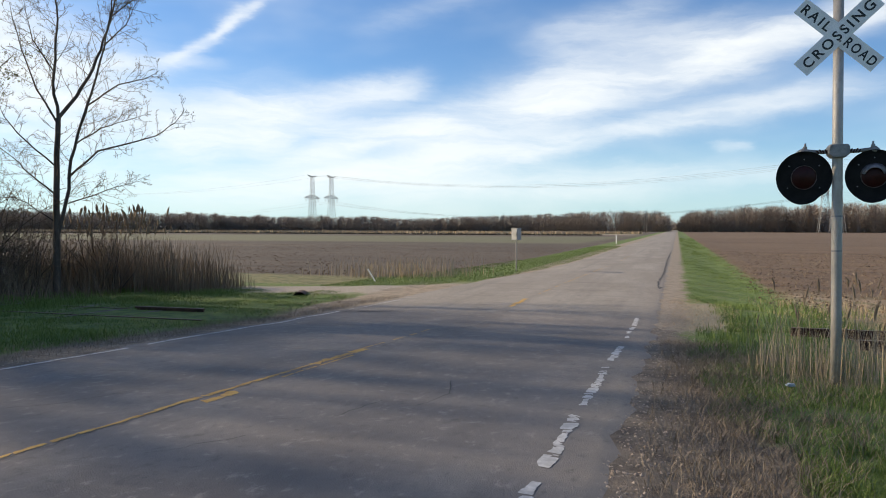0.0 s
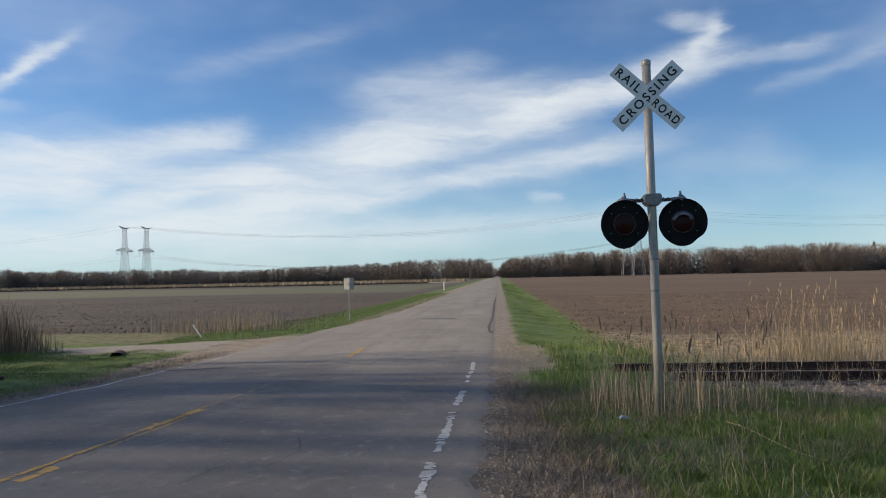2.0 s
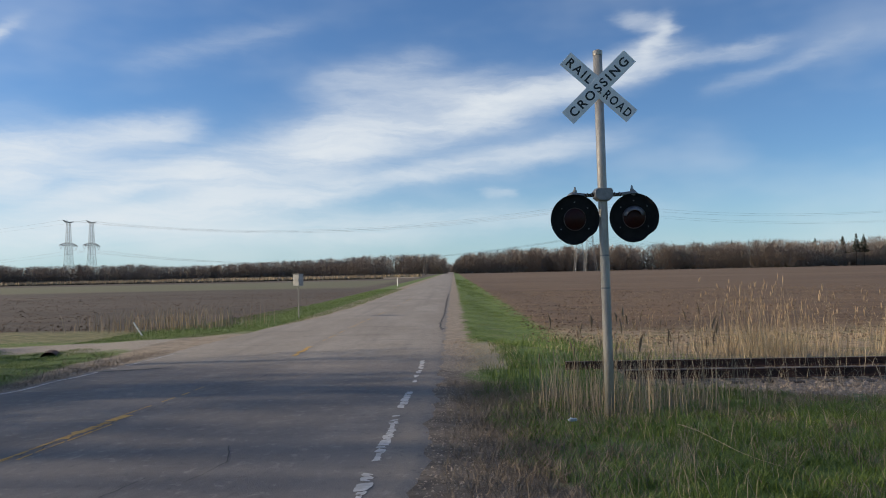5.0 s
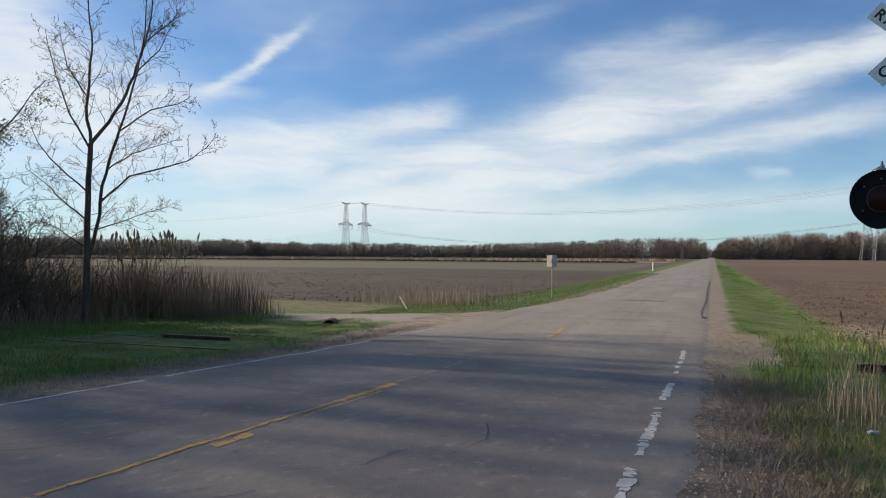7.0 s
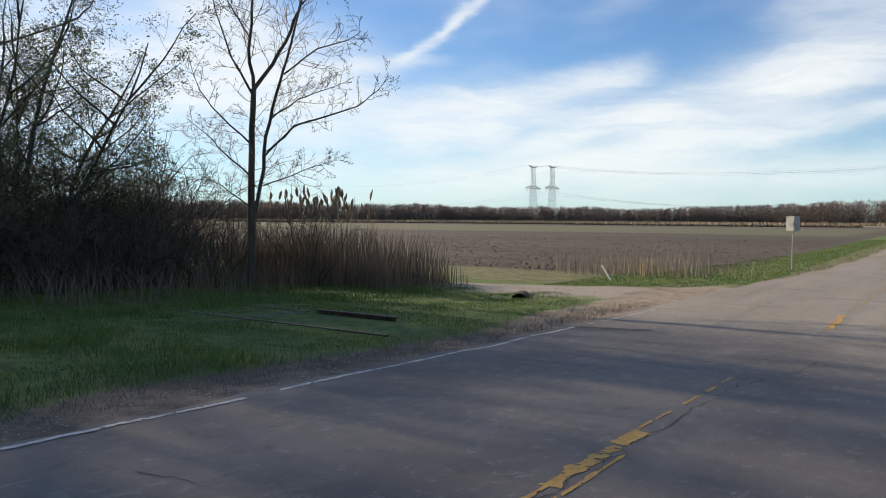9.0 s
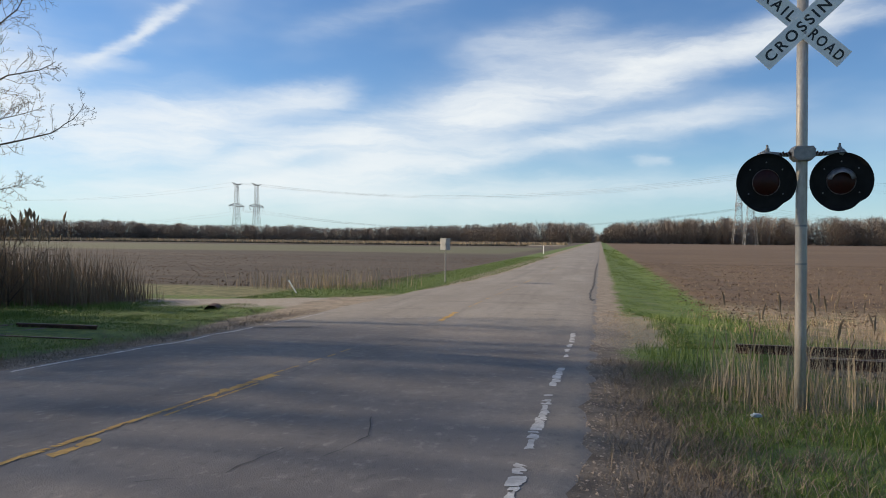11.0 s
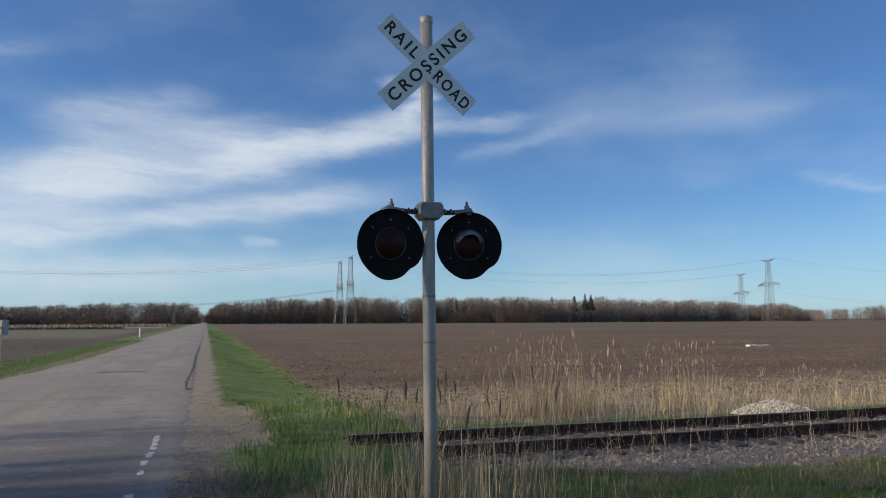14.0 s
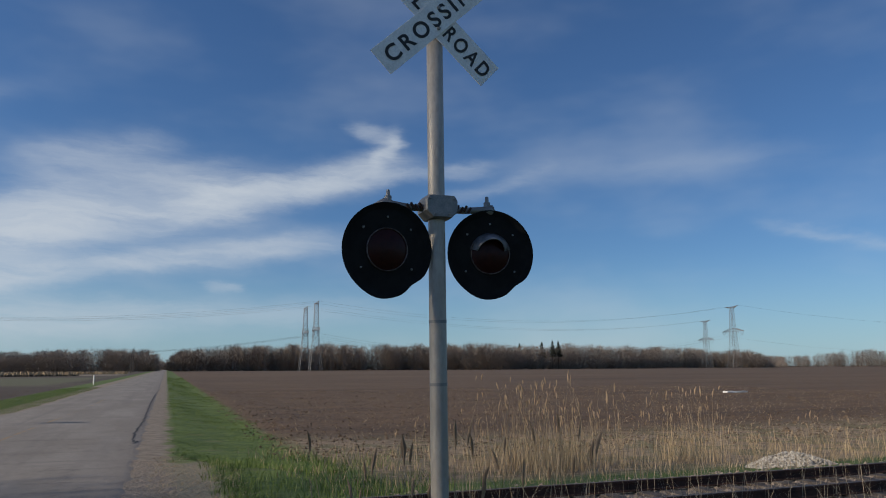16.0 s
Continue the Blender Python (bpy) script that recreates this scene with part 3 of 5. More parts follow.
cracks("road_crack", [[(-4.12, -4), (-4.1, 3), (-4.05, 9), (-4.0, 13.5)], [(-1.9, 6.2), (-1.75, 7.0), (-2.0, 7.8)], [(-2.9, 5.2), (-2.4, 5.6), (-2.3, 6.4)],
                      [(-6.4, 6.8), (-5.9, 7.0)], [(-5.8, 4.4), (-5.2, 5.1), (-5.0, 5.9)], [(-3.2, 3.9), (-2.8, 4.6)]], M_TAR, 0.012, 8, "thin dark cracks in the asphalt")
cracks("road_crack", [[(0.0, 27.6), (-0.1, 31), (0.02, 38), (-0.04, 50), (0.05, 70)], [(0.02, 27.6), (0.08, 28.4)]], M_TAR, 0.10, 9, "black tar-filled crack along the road edge")
cracks("road_seam", [[(-7.2, 13.75), (-5.4, 13.7), (-3.0, 13.8), (-0.2, 13.75)], [(-7.0, 15.3), (-4.2, 15.25), (-0.6, 15.3)], [(-7.3, 12.9), (-5.9, 12.95)],
                     [(-4.0, 12.6), (-3.7, 14.0), (-3.5, 15.6)], [(-6.0, 20.6), (-3.2, 20.8), (-0.4, 20.6)]], M_TAR, 0.018, 10, "dark seams where the track is paved over")
cracks("road_patch", [[(-7.9, 17.0), (-7.2, 17.15), (-6.5, 17.35)]], M_TAR, 0.30, 11, "broken dark asphalt beside the crossing")


# ---------------- railway ----------------
def rail_profile():
    return [(-0.07, 0), (0.07, 0), (0.07, 0.012), (0.012, 0.03), (0.009, 0.11), (0.034, 0.125), (0.036, 0.155), (0.026, 0.163), (-0.026, 0.163), (-0.036, 0.155), (-0.034, 0.125), (-0.009, 0.11), (-0.012, 0.03), (-0.07, 0.012)]


RAIL_Z = 0.075


def rail_piece(x0, x1, y, z, label):
    prof, n = rail_profile(), max(2, int((x1 - x0) / 3))
    t = thing("rail", label, "rail", "rails of the track")
    for k, (name, mat, ids) in enumerate((("rail_web", M_RUST, None), ("rail_head", M_HEAD, (6, 7, 8, 9)))):
        vs, fs = [], []
        ring = prof if ids is None else [(-0.03, 0.1625), (0.03, 0.1625), (0.03, 0.1675), (-0.03, 0.1675)]
        for i in range(n + 1):
            xx = x0 + (x1 - x0) * i / n
            wob = 0.012 * math.sin(xx * 0.7 + y)
            vs += [(xx, y + a + wob, z + h + 0.008 * math.sin(xx * 0.5)) for a, h in ring]
        m = len(ring)
        for i in range(n):
            fs += [(i * m + j, i * m + (j + 1) % m, (i + 1) * m + (j + 1) % m, (i + 1) * m + j) for j in range(m)]
        fs += [tuple(range(m))[::-1], tuple(range(n * m, n * m + m))]
        raw(name, vs, fs, mat, t, "brown worn running surface" if ids else "")
    return t


rail_piece(3.7, 95, 13.75, RAIL_Z, "rusty dark brown rail on ballast among dry reeds")
rail_piece(2.8, 95, 15.22, RAIL_Z, "rusty dark brown rail on ballast among dry reeds")
rail_piece(-24, -9.9, 13.75, RAIL_Z - 0.19, "rusty rail half buried in green grass")
rail_piece(-24, -13.3, 15.25, RAIL_Z - 0.19, "rusty rail half buried in green grass")
rail_piece(-13.0, -10.9, 15.22, RAIL_Z - 0.12, "short dark rail end standing out of green grass")


def tie(rnd):
    bm = bmesh.new()
    cuboid(bm, (0, 0, 0), (0.22, 2.5, 0.15), bevel=0.015)
    bmesh.ops.subdivide_edges(bm, edges=[e for e in bm.edges if e.calc_length() > 1], cuts=5)
    for v in bm.verts:
        v.co += Vector((rnd.gauss(0, 0.006), rnd.gauss(0, 0.01), rnd.gauss(0, 0.006)))
    return tagged(part("railway_tie", bm, M_TIE), "weathered grey timber tie set in ballast", "railway tie", "ties under the rails")


rnd = random.Random(21)
first = tie(rnd)
first.location = (4.0, 14.5, -0.01)
for i in range(1, 64):
    copy_thing(first, pose(4.0 + 0.56 * i + rnd.gauss(0, 0.03), 14.5 + rnd.gauss(0, 0.04), -0.012 + rnd.gauss(0, 0.006), 0, 0, rnd.gauss(0, 1.2)))
for i in range(12):
    copy_thing(first, pose(-10.4 - 0.62 * i, 14.5 + rnd.gauss(0, 0.05), -0.05 + rnd.gauss(0, 0.01), 0, 0, rnd.gauss(0, 2)))


def lumps(name, pts, sizes, mat, seed, label, category):
    """Many small angular stones or clods in one mesh, 8 faces each."""
    r = np.random.RandomState(seed)
    n = len(pts)
    base = np.array([(1, 0, 0), (0, 1, 0), (-1, 0, 0), (0, -1, 0), (0, 0, 1), (0, 0, -1)], float)
    v = base[None] * r.uniform(0.6, 1.25, (n, 6, 1)) + r.normal(0, 0.18, (n, 6, 3))
    a = r.uniform(0, math.tau, n)
    c, s = np.cos(a)[:, None], np.sin(a)[:, None]
    v = np.stack([v[..., 0] * c - v[..., 1] * s, v[..., 0] * s + v[..., 1] * c, v[..., 2] * 0.7], -1)
    v = v * np.asarray(sizes)[:, None, None] + np.asarray(pts)[:, None]
    tri = np.array([(0, 1, 4), (1, 2, 4), (2, 3, 4), (3, 0, 4), (1, 0, 5), (2, 1, 5), (3, 2, 5), (0, 3, 5)])
    f = (np.arange(n)[:, None, None] * 6 + tri[None]).reshape(-1, 3)
    return tagged(raw(name, v.reshape(-1, 3), f, mat), label, category, kind="stuff")


def on_ground(x, y, up=0.0):
    return np.stack([x, y, ground_z(x, y) + up], -1)


R = np.random.RandomState(5)
bx, by = R.uniform(4.2, 30, 11000), 14.0 + R.normal(0, 1.25, 11000)
lumps("ballast", on_ground(bx, np.where(by < 11.7, by + 1.5, np.minimum(by, 17.2)), 0.004), R.uniform(0.018, 0.05, 11000), M_STONE, 6, "crushed brown and grey stone along the rails", "ballast")
sx = np.concatenate([R.uniform(0.1, 1.05, 3600), R.uniform(-9.0, -7.95, 2200), R.uniform(-20, -7.2, 2600)])
sy = np.concatenate([R.uniform(2.5, 24, 3600) ** 1.0, R.uniform(3, 23, 2200), R.uniform(23, 28, 2600)])
lumps("gravel", on_ground(sx, sy, 0.0), R.uniform(0.006, 0.022, len(sx)), M_STONE, 7, "loose grey gravel on the dirt shoulders", "gravel")


def gravel_pile(cx, cy):
    r = np.random.RandomState(9)
    t = thing("gravel_pile", "low heap of pale crushed limestone beside the rails", "gravel pile")
    n = 1500
    a, q = r.uniform(0, math.tau, n), np.sqrt(r.uniform(0, 1, n))
    x, y = cx + np.cos(a) * q * 1.1, cy + np.sin(a) * q * 0.7
    z = ground_z(x, y) + 0.25 * (1 - q ** 1.5) * (1 + 0.12 * np.sin(3 * a))
    xs, ys = np.linspace(-1.32, 1.32, 30), np.linspace(-0.75, 0.75, 18)

    def hump(X, Y):
        qq = np.clip(np.sqrt((X / 1.1) ** 2 + (Y / 0.7) ** 2), 0, 1.05)
        return ground_z(X + cx, Y + cy) + 0.25 * (1 - np.clip(qq, 0, 1) ** 1.5) - 0.03 - 0.06 * (qq > 1)
    v, f = sheet(xs, ys, hump)
    raw("heap", v + (cx, cy, 0), f, M_PILE, t, smooth=True)
    st = lumps("stone", np.stack([x, y, z], -1), r.uniform(0.02, 0.05, n), M_PILE, 10, "pale broken stones", "")
    st.parent = t


gravel_pile(13.75, 17.8)

# ---------------- crossing signal ----------------
PX, PY = 2.595, 9.92


def letters(body, size, parent, m, width, height):
    cu = bpy.data.curves.new("letters", "FONT")
    cu.body, cu.size, cu.align_x, cu.align_y, cu.extrude = body, size, "CENTER", "CENTER", 0.0015
    cu.space_character, cu.offset = 1.35, 0.0035
    tmp = bpy.data.objects.new("letters", cu)
    scene.collection.objects.link(tmp)
    bpy.context.view_layer.update()
    me = bpy.data.meshes.new_from_object(tmp.evaluated_get(bpy.context.evaluated_depsgraph_get()))
    bpy.data.objects.remove(tmp)
    me.materials.clear()
    lo = [min(v.co[k] for v in me.vertices) for k in range(2)]
    hi = [max(v.co[k] for v in me.vertices) for k in range(2)]
    for v in me.vertices:
        v.co.x = (v.co.x - (lo[0] + hi[0]) / 2) * width / (hi[0] - lo[0])
        v.co.y = (v.co.y - (lo[1] + hi[1]) / 2) * height / (hi[1] - lo[1])
    ob = finish("lettering", me, M_LETTER, parent, "black capital letters")
    ob.matrix_basis = m
    return ob


def crossing_signal():
    gz = float(ground_z(np.array(PX), np.array(PY)))
    t = thing("crossing_signal", "grey pole with white crossbuck and two unlit black crossing lamps", "crossing signal", at=(PX, PY, gz))
    lean = Matrix.Rotation(radians(-0.5), 4, "Y")
    t.matrix_basis = Matrix.Translation((PX + 0.02, PY, gz)) @ lean
    top = 5.2 - gz
    bm = bmesh.new()
    tube(bm, [(0, 0, -0.1), (0, 0, 1.0), (0, 0, 2.0), (0, 0, 3.0), (0, 0, top - 0.03)], [0.0645, 0.064, 0.0635, 0.063, 0.0625], 28)
    part("pole", bm, M_POLE, t, smooth=True)
    bm = bmesh.new()
    lathe(bm, [(0.066, -0.03), (0.068, 0.0), (0.066, 0.035), (0.04, 0.05), (0.0, 0.054)], (0, 0, top - 0.02), (0, 0, 1), 24)
    part("cap", bm, M_POLE, t, smooth=True)
    for z in (1.75, 2.2):
        bm = bmesh.new()
        lathe(bm, [(0.0, -0.01), (0.0655, -0.01), (0.0655, 0.012), (0.0, 0.012)], (0, 0, z), (0, 0, 1), 24)
        part("band", bm, M_CAST, t, "rust-stained joint ring")
    # crossbuck
    cz = 4.69 - gz
    for k, (ang, words, depth) in enumerate(((-43, ("RAIL", "ROAD"), -0.072), (43.5, ("CROSSING",), -0.084))):
        m = Matrix.Translation((-0.015, depth, cz)) @ Matrix.Rotation(radians(-ang), 4, "Y")
        bm = bmesh.new()
        cuboid(bm, (0, 0, 0), (1.22, 0.005, 0.229), bevel=0.0015)
        bl = part("crossbuck_blade", bm, M_SIGN, t, "worn white reflective blade with black letters")
        bl.matrix_basis = m
        face = pose(0, -0.0045, 0, 90)
        if len(words) == 1:
            letters(words[0], 0.18, bl, face, 1.08, 0.128)
        else:
            letters(words[0], 0.18, bl, face @ Matrix.Translation((-0.345, 0, 0)), 0.42, 0.126)
            letters(words[1], 0.18, bl, face @ Matrix.Translation((0.35, 0, 0)), 0.45, 0.126)
    for z in (cz - 0.085, cz + 0.085):
        bm = bmesh.new()
        lathe(bm, [(0.0, 0.016), (0.012, 0.014), (0.015, 0.0), (0.0, 0.0)], (0.005, -0.086, z), (0, -1, 0), 10)
        part("bolt", bm, M_CAST, t)
    bm = bmesh.new()
    cuboid(bm, (0, -0.045, cz), (0.05, 0.05, 0.24), bevel=0.006)
    part("bracket", bm, M_CAST, t)
    # junction box and lamp arms
    jz = 3.205 - gz
    bm = bmesh.new()
    out = [(-0.125, 0.05), (-0.10, 0.085), (0.10, 0.085), (0.125, 0.05), (0.125, -0.035), (0.075, -0.085), (-0.075, -0.085), (-0.125, -0.035)]
    lo = [bm.verts.new((a, 0.07, jz + b)) for a, b in out]
    mid = [bm.verts.new((a, -0.115, jz + b)) for a, b in out]
    hi = [bm.verts.new((a * 0.93, -0.13, jz + b * 0.92)) for a, b in out]
    for p_, q_ in ((lo, mid), (mid, hi)):
        for i in range(8):
            bm.faces.new((p_[i], p_[(i + 1) % 8], q_[(i + 1) % 8], q_[i]))
    bm.faces.new(hi)
    bm.faces.new(lo[::-1])
    jb = part("junction_box", bm, M_CAST, t, "grey cast junction box with cover")
    for a, b in ((-0.09, 0.055), (0.09, 0.055), (-0.055, -0.06), (0.055, -0.06)):
        bm = bmesh.new()
        lathe(bm, [(0.0, 0.012), (0.008, 0.01), (0.009, 0.0)], (a, -0.129, jz + b), (0, -1, 0), 8)
        part("screw", bm, M_CAST, jb)
    for sgn, lx, ly, lz in ((-1, -0.405, -0.06, 2.875 - gz), (1, 0.42, -0.02, 2.88 - gz)):
        bm = bmesh.new()
        tube(bm, [(sgn * 0.11, -0.03, jz), (sgn * 0.2, -0.03, jz - 0.005), (lx - sgn * 0.06, -0.03, jz + 0.01), (lx, -0.03, jz + 0.012), (lx + sgn * 0.04, 0.03, jz - 0.01), (lx + sgn * 0.05, 0.09, jz - 0.06)], [0.03, 0.024, 0.026, 0.045, 0.045, 0.04], 14)
        arm = part("lamp_arm", bm, M_CAST, t, smooth=True)
        bm = bmesh.new()
        lathe(bm, [(0.026, -0.02), (0.026, 0.03), (0.016, 0.035), (0.012, 0.075), (0.0, 0.08)], (lx - sgn * 0.02, -0.03, jz + 0.04), (0, 0, 1), 12)
        part("cap_nut", bm, M_CAST, arm)
        bm = bmesh.new()
        for k in range(4):
            cuboid(bm, (sgn * (0.145 + 0.032 * k), -0.062, jz + 0.006 * (-1) ** k), (0.016, 0.012, 0.05), Matrix.Rotation(0.5 * sgn, 4, "Y"))
        part("clamp", bm, M_RUST, arm)
        # dished background disc, slightly battered
        yaw = 4 if sgn < 0 else -10
        m = Matrix.Translation((lx, ly, lz)) @ Matrix.Rotation(radians(yaw), 4, "Z") @ Matrix.Rotation(radians(4), 4, "X")
        lamp = part_lamp(t, sgn)
        lamp.matrix_basis = m @ Matrix.Scale(1.0 if sgn < 0 else 0.98, 4)
    return t


def part_lamp(t, sgn):
    bm = bmesh.new()
    lathe(bm, [(0.0, 0.012), (0.16, 0.010), (0.29, 0.0), (0.336, 0.012), (0.340, 0.026), (0.330, 0.020), (0.28, -0.006), (0.16, 0.0), (0.0, 0.0)], (0, 0, 0), (0, -1, 0), 56)
    dent = math.radians(-52)
    for v in bm.verts:
        a, r = math.atan2(v.co.z, v.co.x), math.hypot(v.co.x, v.co.z)
        k = math.exp(-((a - dent) / 0.22) ** 2) * max(0.0, (r - 0.15) / 0.17)
        v.co.x, v.co.z = v.co.x * (1 - 0.07 * k), v.co.z * (1 - 0.07 * k)
        k2 = math.exp(-((a + 1.75) / 0.35) ** 2) * max(0.0, (r - 0.15) / 0.17)
        v.co.x, v.co.z = v.co.x * (1 + 0.04 * k2), v.co.z * (1 + 0.04 * k2)
    lamp = part("background_disc", bm, M_BLACK, t, "black battered round backing disc", smooth=True)
    bm = bmesh.new()
    lathe(bm, [(0.0, -0.16), (0.09, -0.15), (0.15, -0.08), (0.16, 0.0)], (0, 0, 0), (0, -1, 0), 32)
    part("lamp_housing", bm, M_BLACK, lamp, smooth=True)
    bm = bmesh.new()
    lathe(bm, [(0.147, 0.012), (0.150, 0.024), (0.155, 0.024), (0.158, 0.010)], (0, 0, 0), (0, -1, 0), 40)
    part("lens_rim", bm, M_RIM, lamp, "thin dull metal ring", smooth=True)
    bm = bmesh.new()
    lathe(bm, [(0.0, 0.042), (0.06, 0.038), (0.11, 0.028), (0.148, 0.014)], (0, 0, 0), (0, -1, 0), 40)
    part("lens", bm, M_LENS, lamp, "dark red glass lens", smooth=True)
    bm = bmesh.new()
    n = 22
    rows = []
    for d, depth in ((0.164, 0.012), (0.112, 0.125), (0.104, 0.125), (0.157, 0.012)):
        rows.append([])
        for k in range(n + 1):
            a = math.radians(12 + 156 * k / n)
            cut = 0.25 + 0.75 * math.sin(max(0.0, math.pi * k / n))
            rows[-1].append(bm.verts.new((math.cos(a) * d, -(0.012 + (depth - 0.012) * cut), math.sin(a) * d)))
    for a, b in zip(rows, rows[1:] + rows[:1]):
        for k in range(n):
            bm.faces.new((a[k], a[k + 1], b[k + 1], b[k]))
    if sgn > 0:
        part("visor", bm, M_HOOD, lamp, "short hood with its bright sheen painted in grey", smooth=True)
    else:
        bm.free()
    for a in (40, 140, 215, 325, 90):
        bm = bmesh.new()
        lathe(bm, [(0.0, 0.012), (0.008, 0.010), (0.009, 0.0)], (math.cos(math.radians(a)) * 0.235, -0.004, math.sin(math.radians(a)) * 0.235), (0, -1, 0), 8)
        part("bolt", bm, M_CAST, lamp)
    return lamp


crossing_signal()


# ---------------- roadside things ----------------
def relay_box(x, y):
    z0 = float(ground_z(np.array(x), np.array(y)))
    t = thing("roadside_cabinet", "grey steel box on a thin post in the grass verge", "roadside box", at=(x, y, z0))
    t.matrix_basis = pose(x, y, z0, 0, 0, -28)
    bm = bmesh.new()
    tube(bm, [(0, 0, -0.2), (0, 0, 1.64)], 0.028, 10)
    part("post", bm, M_POLE, t)
    bm = bmesh.new()
    cuboid(bm, (0, 0, 1.92), (0.40, 0.32, 0.58), bevel=0.012)
    body = part("box", bm, M_CABINET, t)
    bm = bmesh.new()
    cuboid(bm, (0, 0, 2.22), (0.45, 0.37, 0.03), bevel=0.008)
    part("lid", bm, M_CABINET, t)
    bm = bmesh.new()
    cuboid(bm, (0, -0.166, 1.92), (0.34, 0.016, 0.50), bevel=0.005)
    door = part("door", bm, M_CABINET, body)
    bm = bmesh.new()
    cuboid(bm, (0.13, -0.185, 1.92), (0.02, 0.03, 0.10), bevel=0.004)
    part("handle", bm, M_CAST, body)
    return t


relay_box(-7.38, 36.85)


def white_post(x, y, h, lean_deg, label, w=0.09):
    z0 = float(ground_z(np.array(x), np.array(y)))
    t = thing("marker_post", label, "marker post", at=(x, y, z0))
    t.matrix_basis = pose(x, y, z0, 0, lean_deg, 0) @ pose(0, 0, 0, 0, 0, -50)
    bm = bmesh.new()
    cuboid(bm, (0, 0, h / 2 - 0.06), (w, w * 0.6, h + 0.12), bevel=0.008)
    part("post", bm, M_WHITE, t)
    bm = bmesh.new()
    cuboid(bm, (0, 0, h + 0.012), (w * 1.06, w * 0.66, 0.03), bevel=0.008)
    part("cap", bm, M_WHITE, t)


white_post(-12.1, 29.2, 0.62, -33, "short white post leaning over in the verge grass", 0.075)
white_post(-8.1, 112, 1.2, 0, "slim white marker post beside the far road", 0.16)


def pole_line(x, y, h):
    z0 = float(ground_z(np.array(x), np.array(y)))
    t = thing("utility_pole", "distant grey timber utility pole beside the road", "utility pole", "far utility poles", at=(x, y, z0))
    bm = bmesh.new()
    tube(bm, [(0, 0, -0.3), (0, 0, h)], [0.22, 0.15], 8)
    part("pole", bm, M_TIE, t)
    bm = bmesh.new()
    cuboid(bm, (0, 0, h - 0.8), (2.4, 0.14, 0.16))
    part("crossarm", bm, M_TIE, t)


pole_line(-14.5, 372, 8.5)
pole_line(-15.5, 420, 9.0)


def litter(x, y):
    r = random.Random(31)
    bm = bmesh.new()
    bmesh.ops.create_icosphere(bm, subdivisions=2, radius=0.042)
    for v in bm.verts:
        v.co = Vector((v.co.x * 1.3, v.co.y, v.co.z * 0.6)) * r.uniform(0.7, 1.25)
    ob = part("litter", bm, M_LITTER)
    ob.location = (x, y, float(ground_z(np.array(x), np.array(y))) + 0.10)
    tagged(ob, "crumpled pale blue wrapper lying in the grass", "litter")


litter(1.95, 9.0)


def culvert(x, y):
    z0 = float(ground_z(np.array(x), np.array(y)))
    t = thing("culvert", "dark drain pipe mouth half hidden in grass", "culvert", at=(x, y, z0))
    t.matrix_basis = pose(x, y, z0 - 0.12, 0, 0, 22)
    bm = bmesh.new()
    lathe(bm, [(0.24, 0.9), (0.24, 0.0), (0.26, 0.0), (0.26, 0.9)], (0, 0.9, 0.0), (0, -1, 0), 28)
    part("pipe", bm, M_RUST, t, smooth=True)
    # upright near-black disc stands in for the shade inside the pipe
    bm = bmesh.new()
    lathe(bm, [(0.24, 0.0), (0.0, 0.0)], (0, 0.6, 0.0), (0, -1, 0), 20)
    part("bore_shade", bm, M_TAR, t)


culvert(-11.95, 22.1)


def fallen_stem():
    bm = bmesh.new()
    pts = []
    for i in range(15):
        f = i / 14
        x, y = 3.0 + 0.35 * f, 8.15 - 1.8 * f + 0.05 * math.sin(5 * f)
        pts.append((x, y, float(ground_z(np.array(x), np.array(y))) + 0.17 - 0.05 * f + 0.02 * math.sin(7 * f)))
    tube(bm, pts, [0.0035 - 0.002 * i / 14 for i in range(15)], 6)
    tagged(part("fallen_stem", bm, M_STALK), "long dry reed stem lying across the grass", "reed stem")


fallen_stem()


def field_sheet(x, y):
    r = random.Random(8)
    z0 = float(ground_z(np.array(x), np.array(y)))
    bm = bmesh.new()
    cuboid(bm, (0, 0, 0.05), (2.5, 0.5, 0.14), bevel=0.03)
    bmesh.ops.subdivide_edges(bm, edges=[e for e in bm.edges if e.calc_length() > 1], cuts=7)
    for v in bm.verts:
        v.co.z += r.gauss(0, 0.02)
        v.co.y += r.gauss(0, 0.04)
    ob = part("plank", bm, M_WHITE)
    ob.matrix_basis = pose(x, y, z0, 0, 0, 6)
    tagged(ob, "pale weathered plank lying on the ploughed field", "plank")


field_sheet(47.5, 57.0)


# ---------------- distant power line ----------------
def bar(vs, fs, a, b, r):
    """A three-sided bar from a to b."""
    a, b = Vector(a), Vector(b)
    d = (b - a).normalized()
    u = d.orthogonal().normalized()
    w = d.cross(u)
    n = len(vs)
    for p in (a, b):
        for k in range(3):
            vs.append(tuple(p + (u * math.cos(k * 2.0944) + w * math.sin(k * 2.0944)) * r))
    for k in range(3):
        q = (k + 1) % 3
        fs.append((n + k, n + q, n + 3 + q, n + 3 + k))


def spot(az_deg, d):
    return (0.5 + math.sin(radians(az_deg)) * d, math.cos(radians(az_deg)) * d)


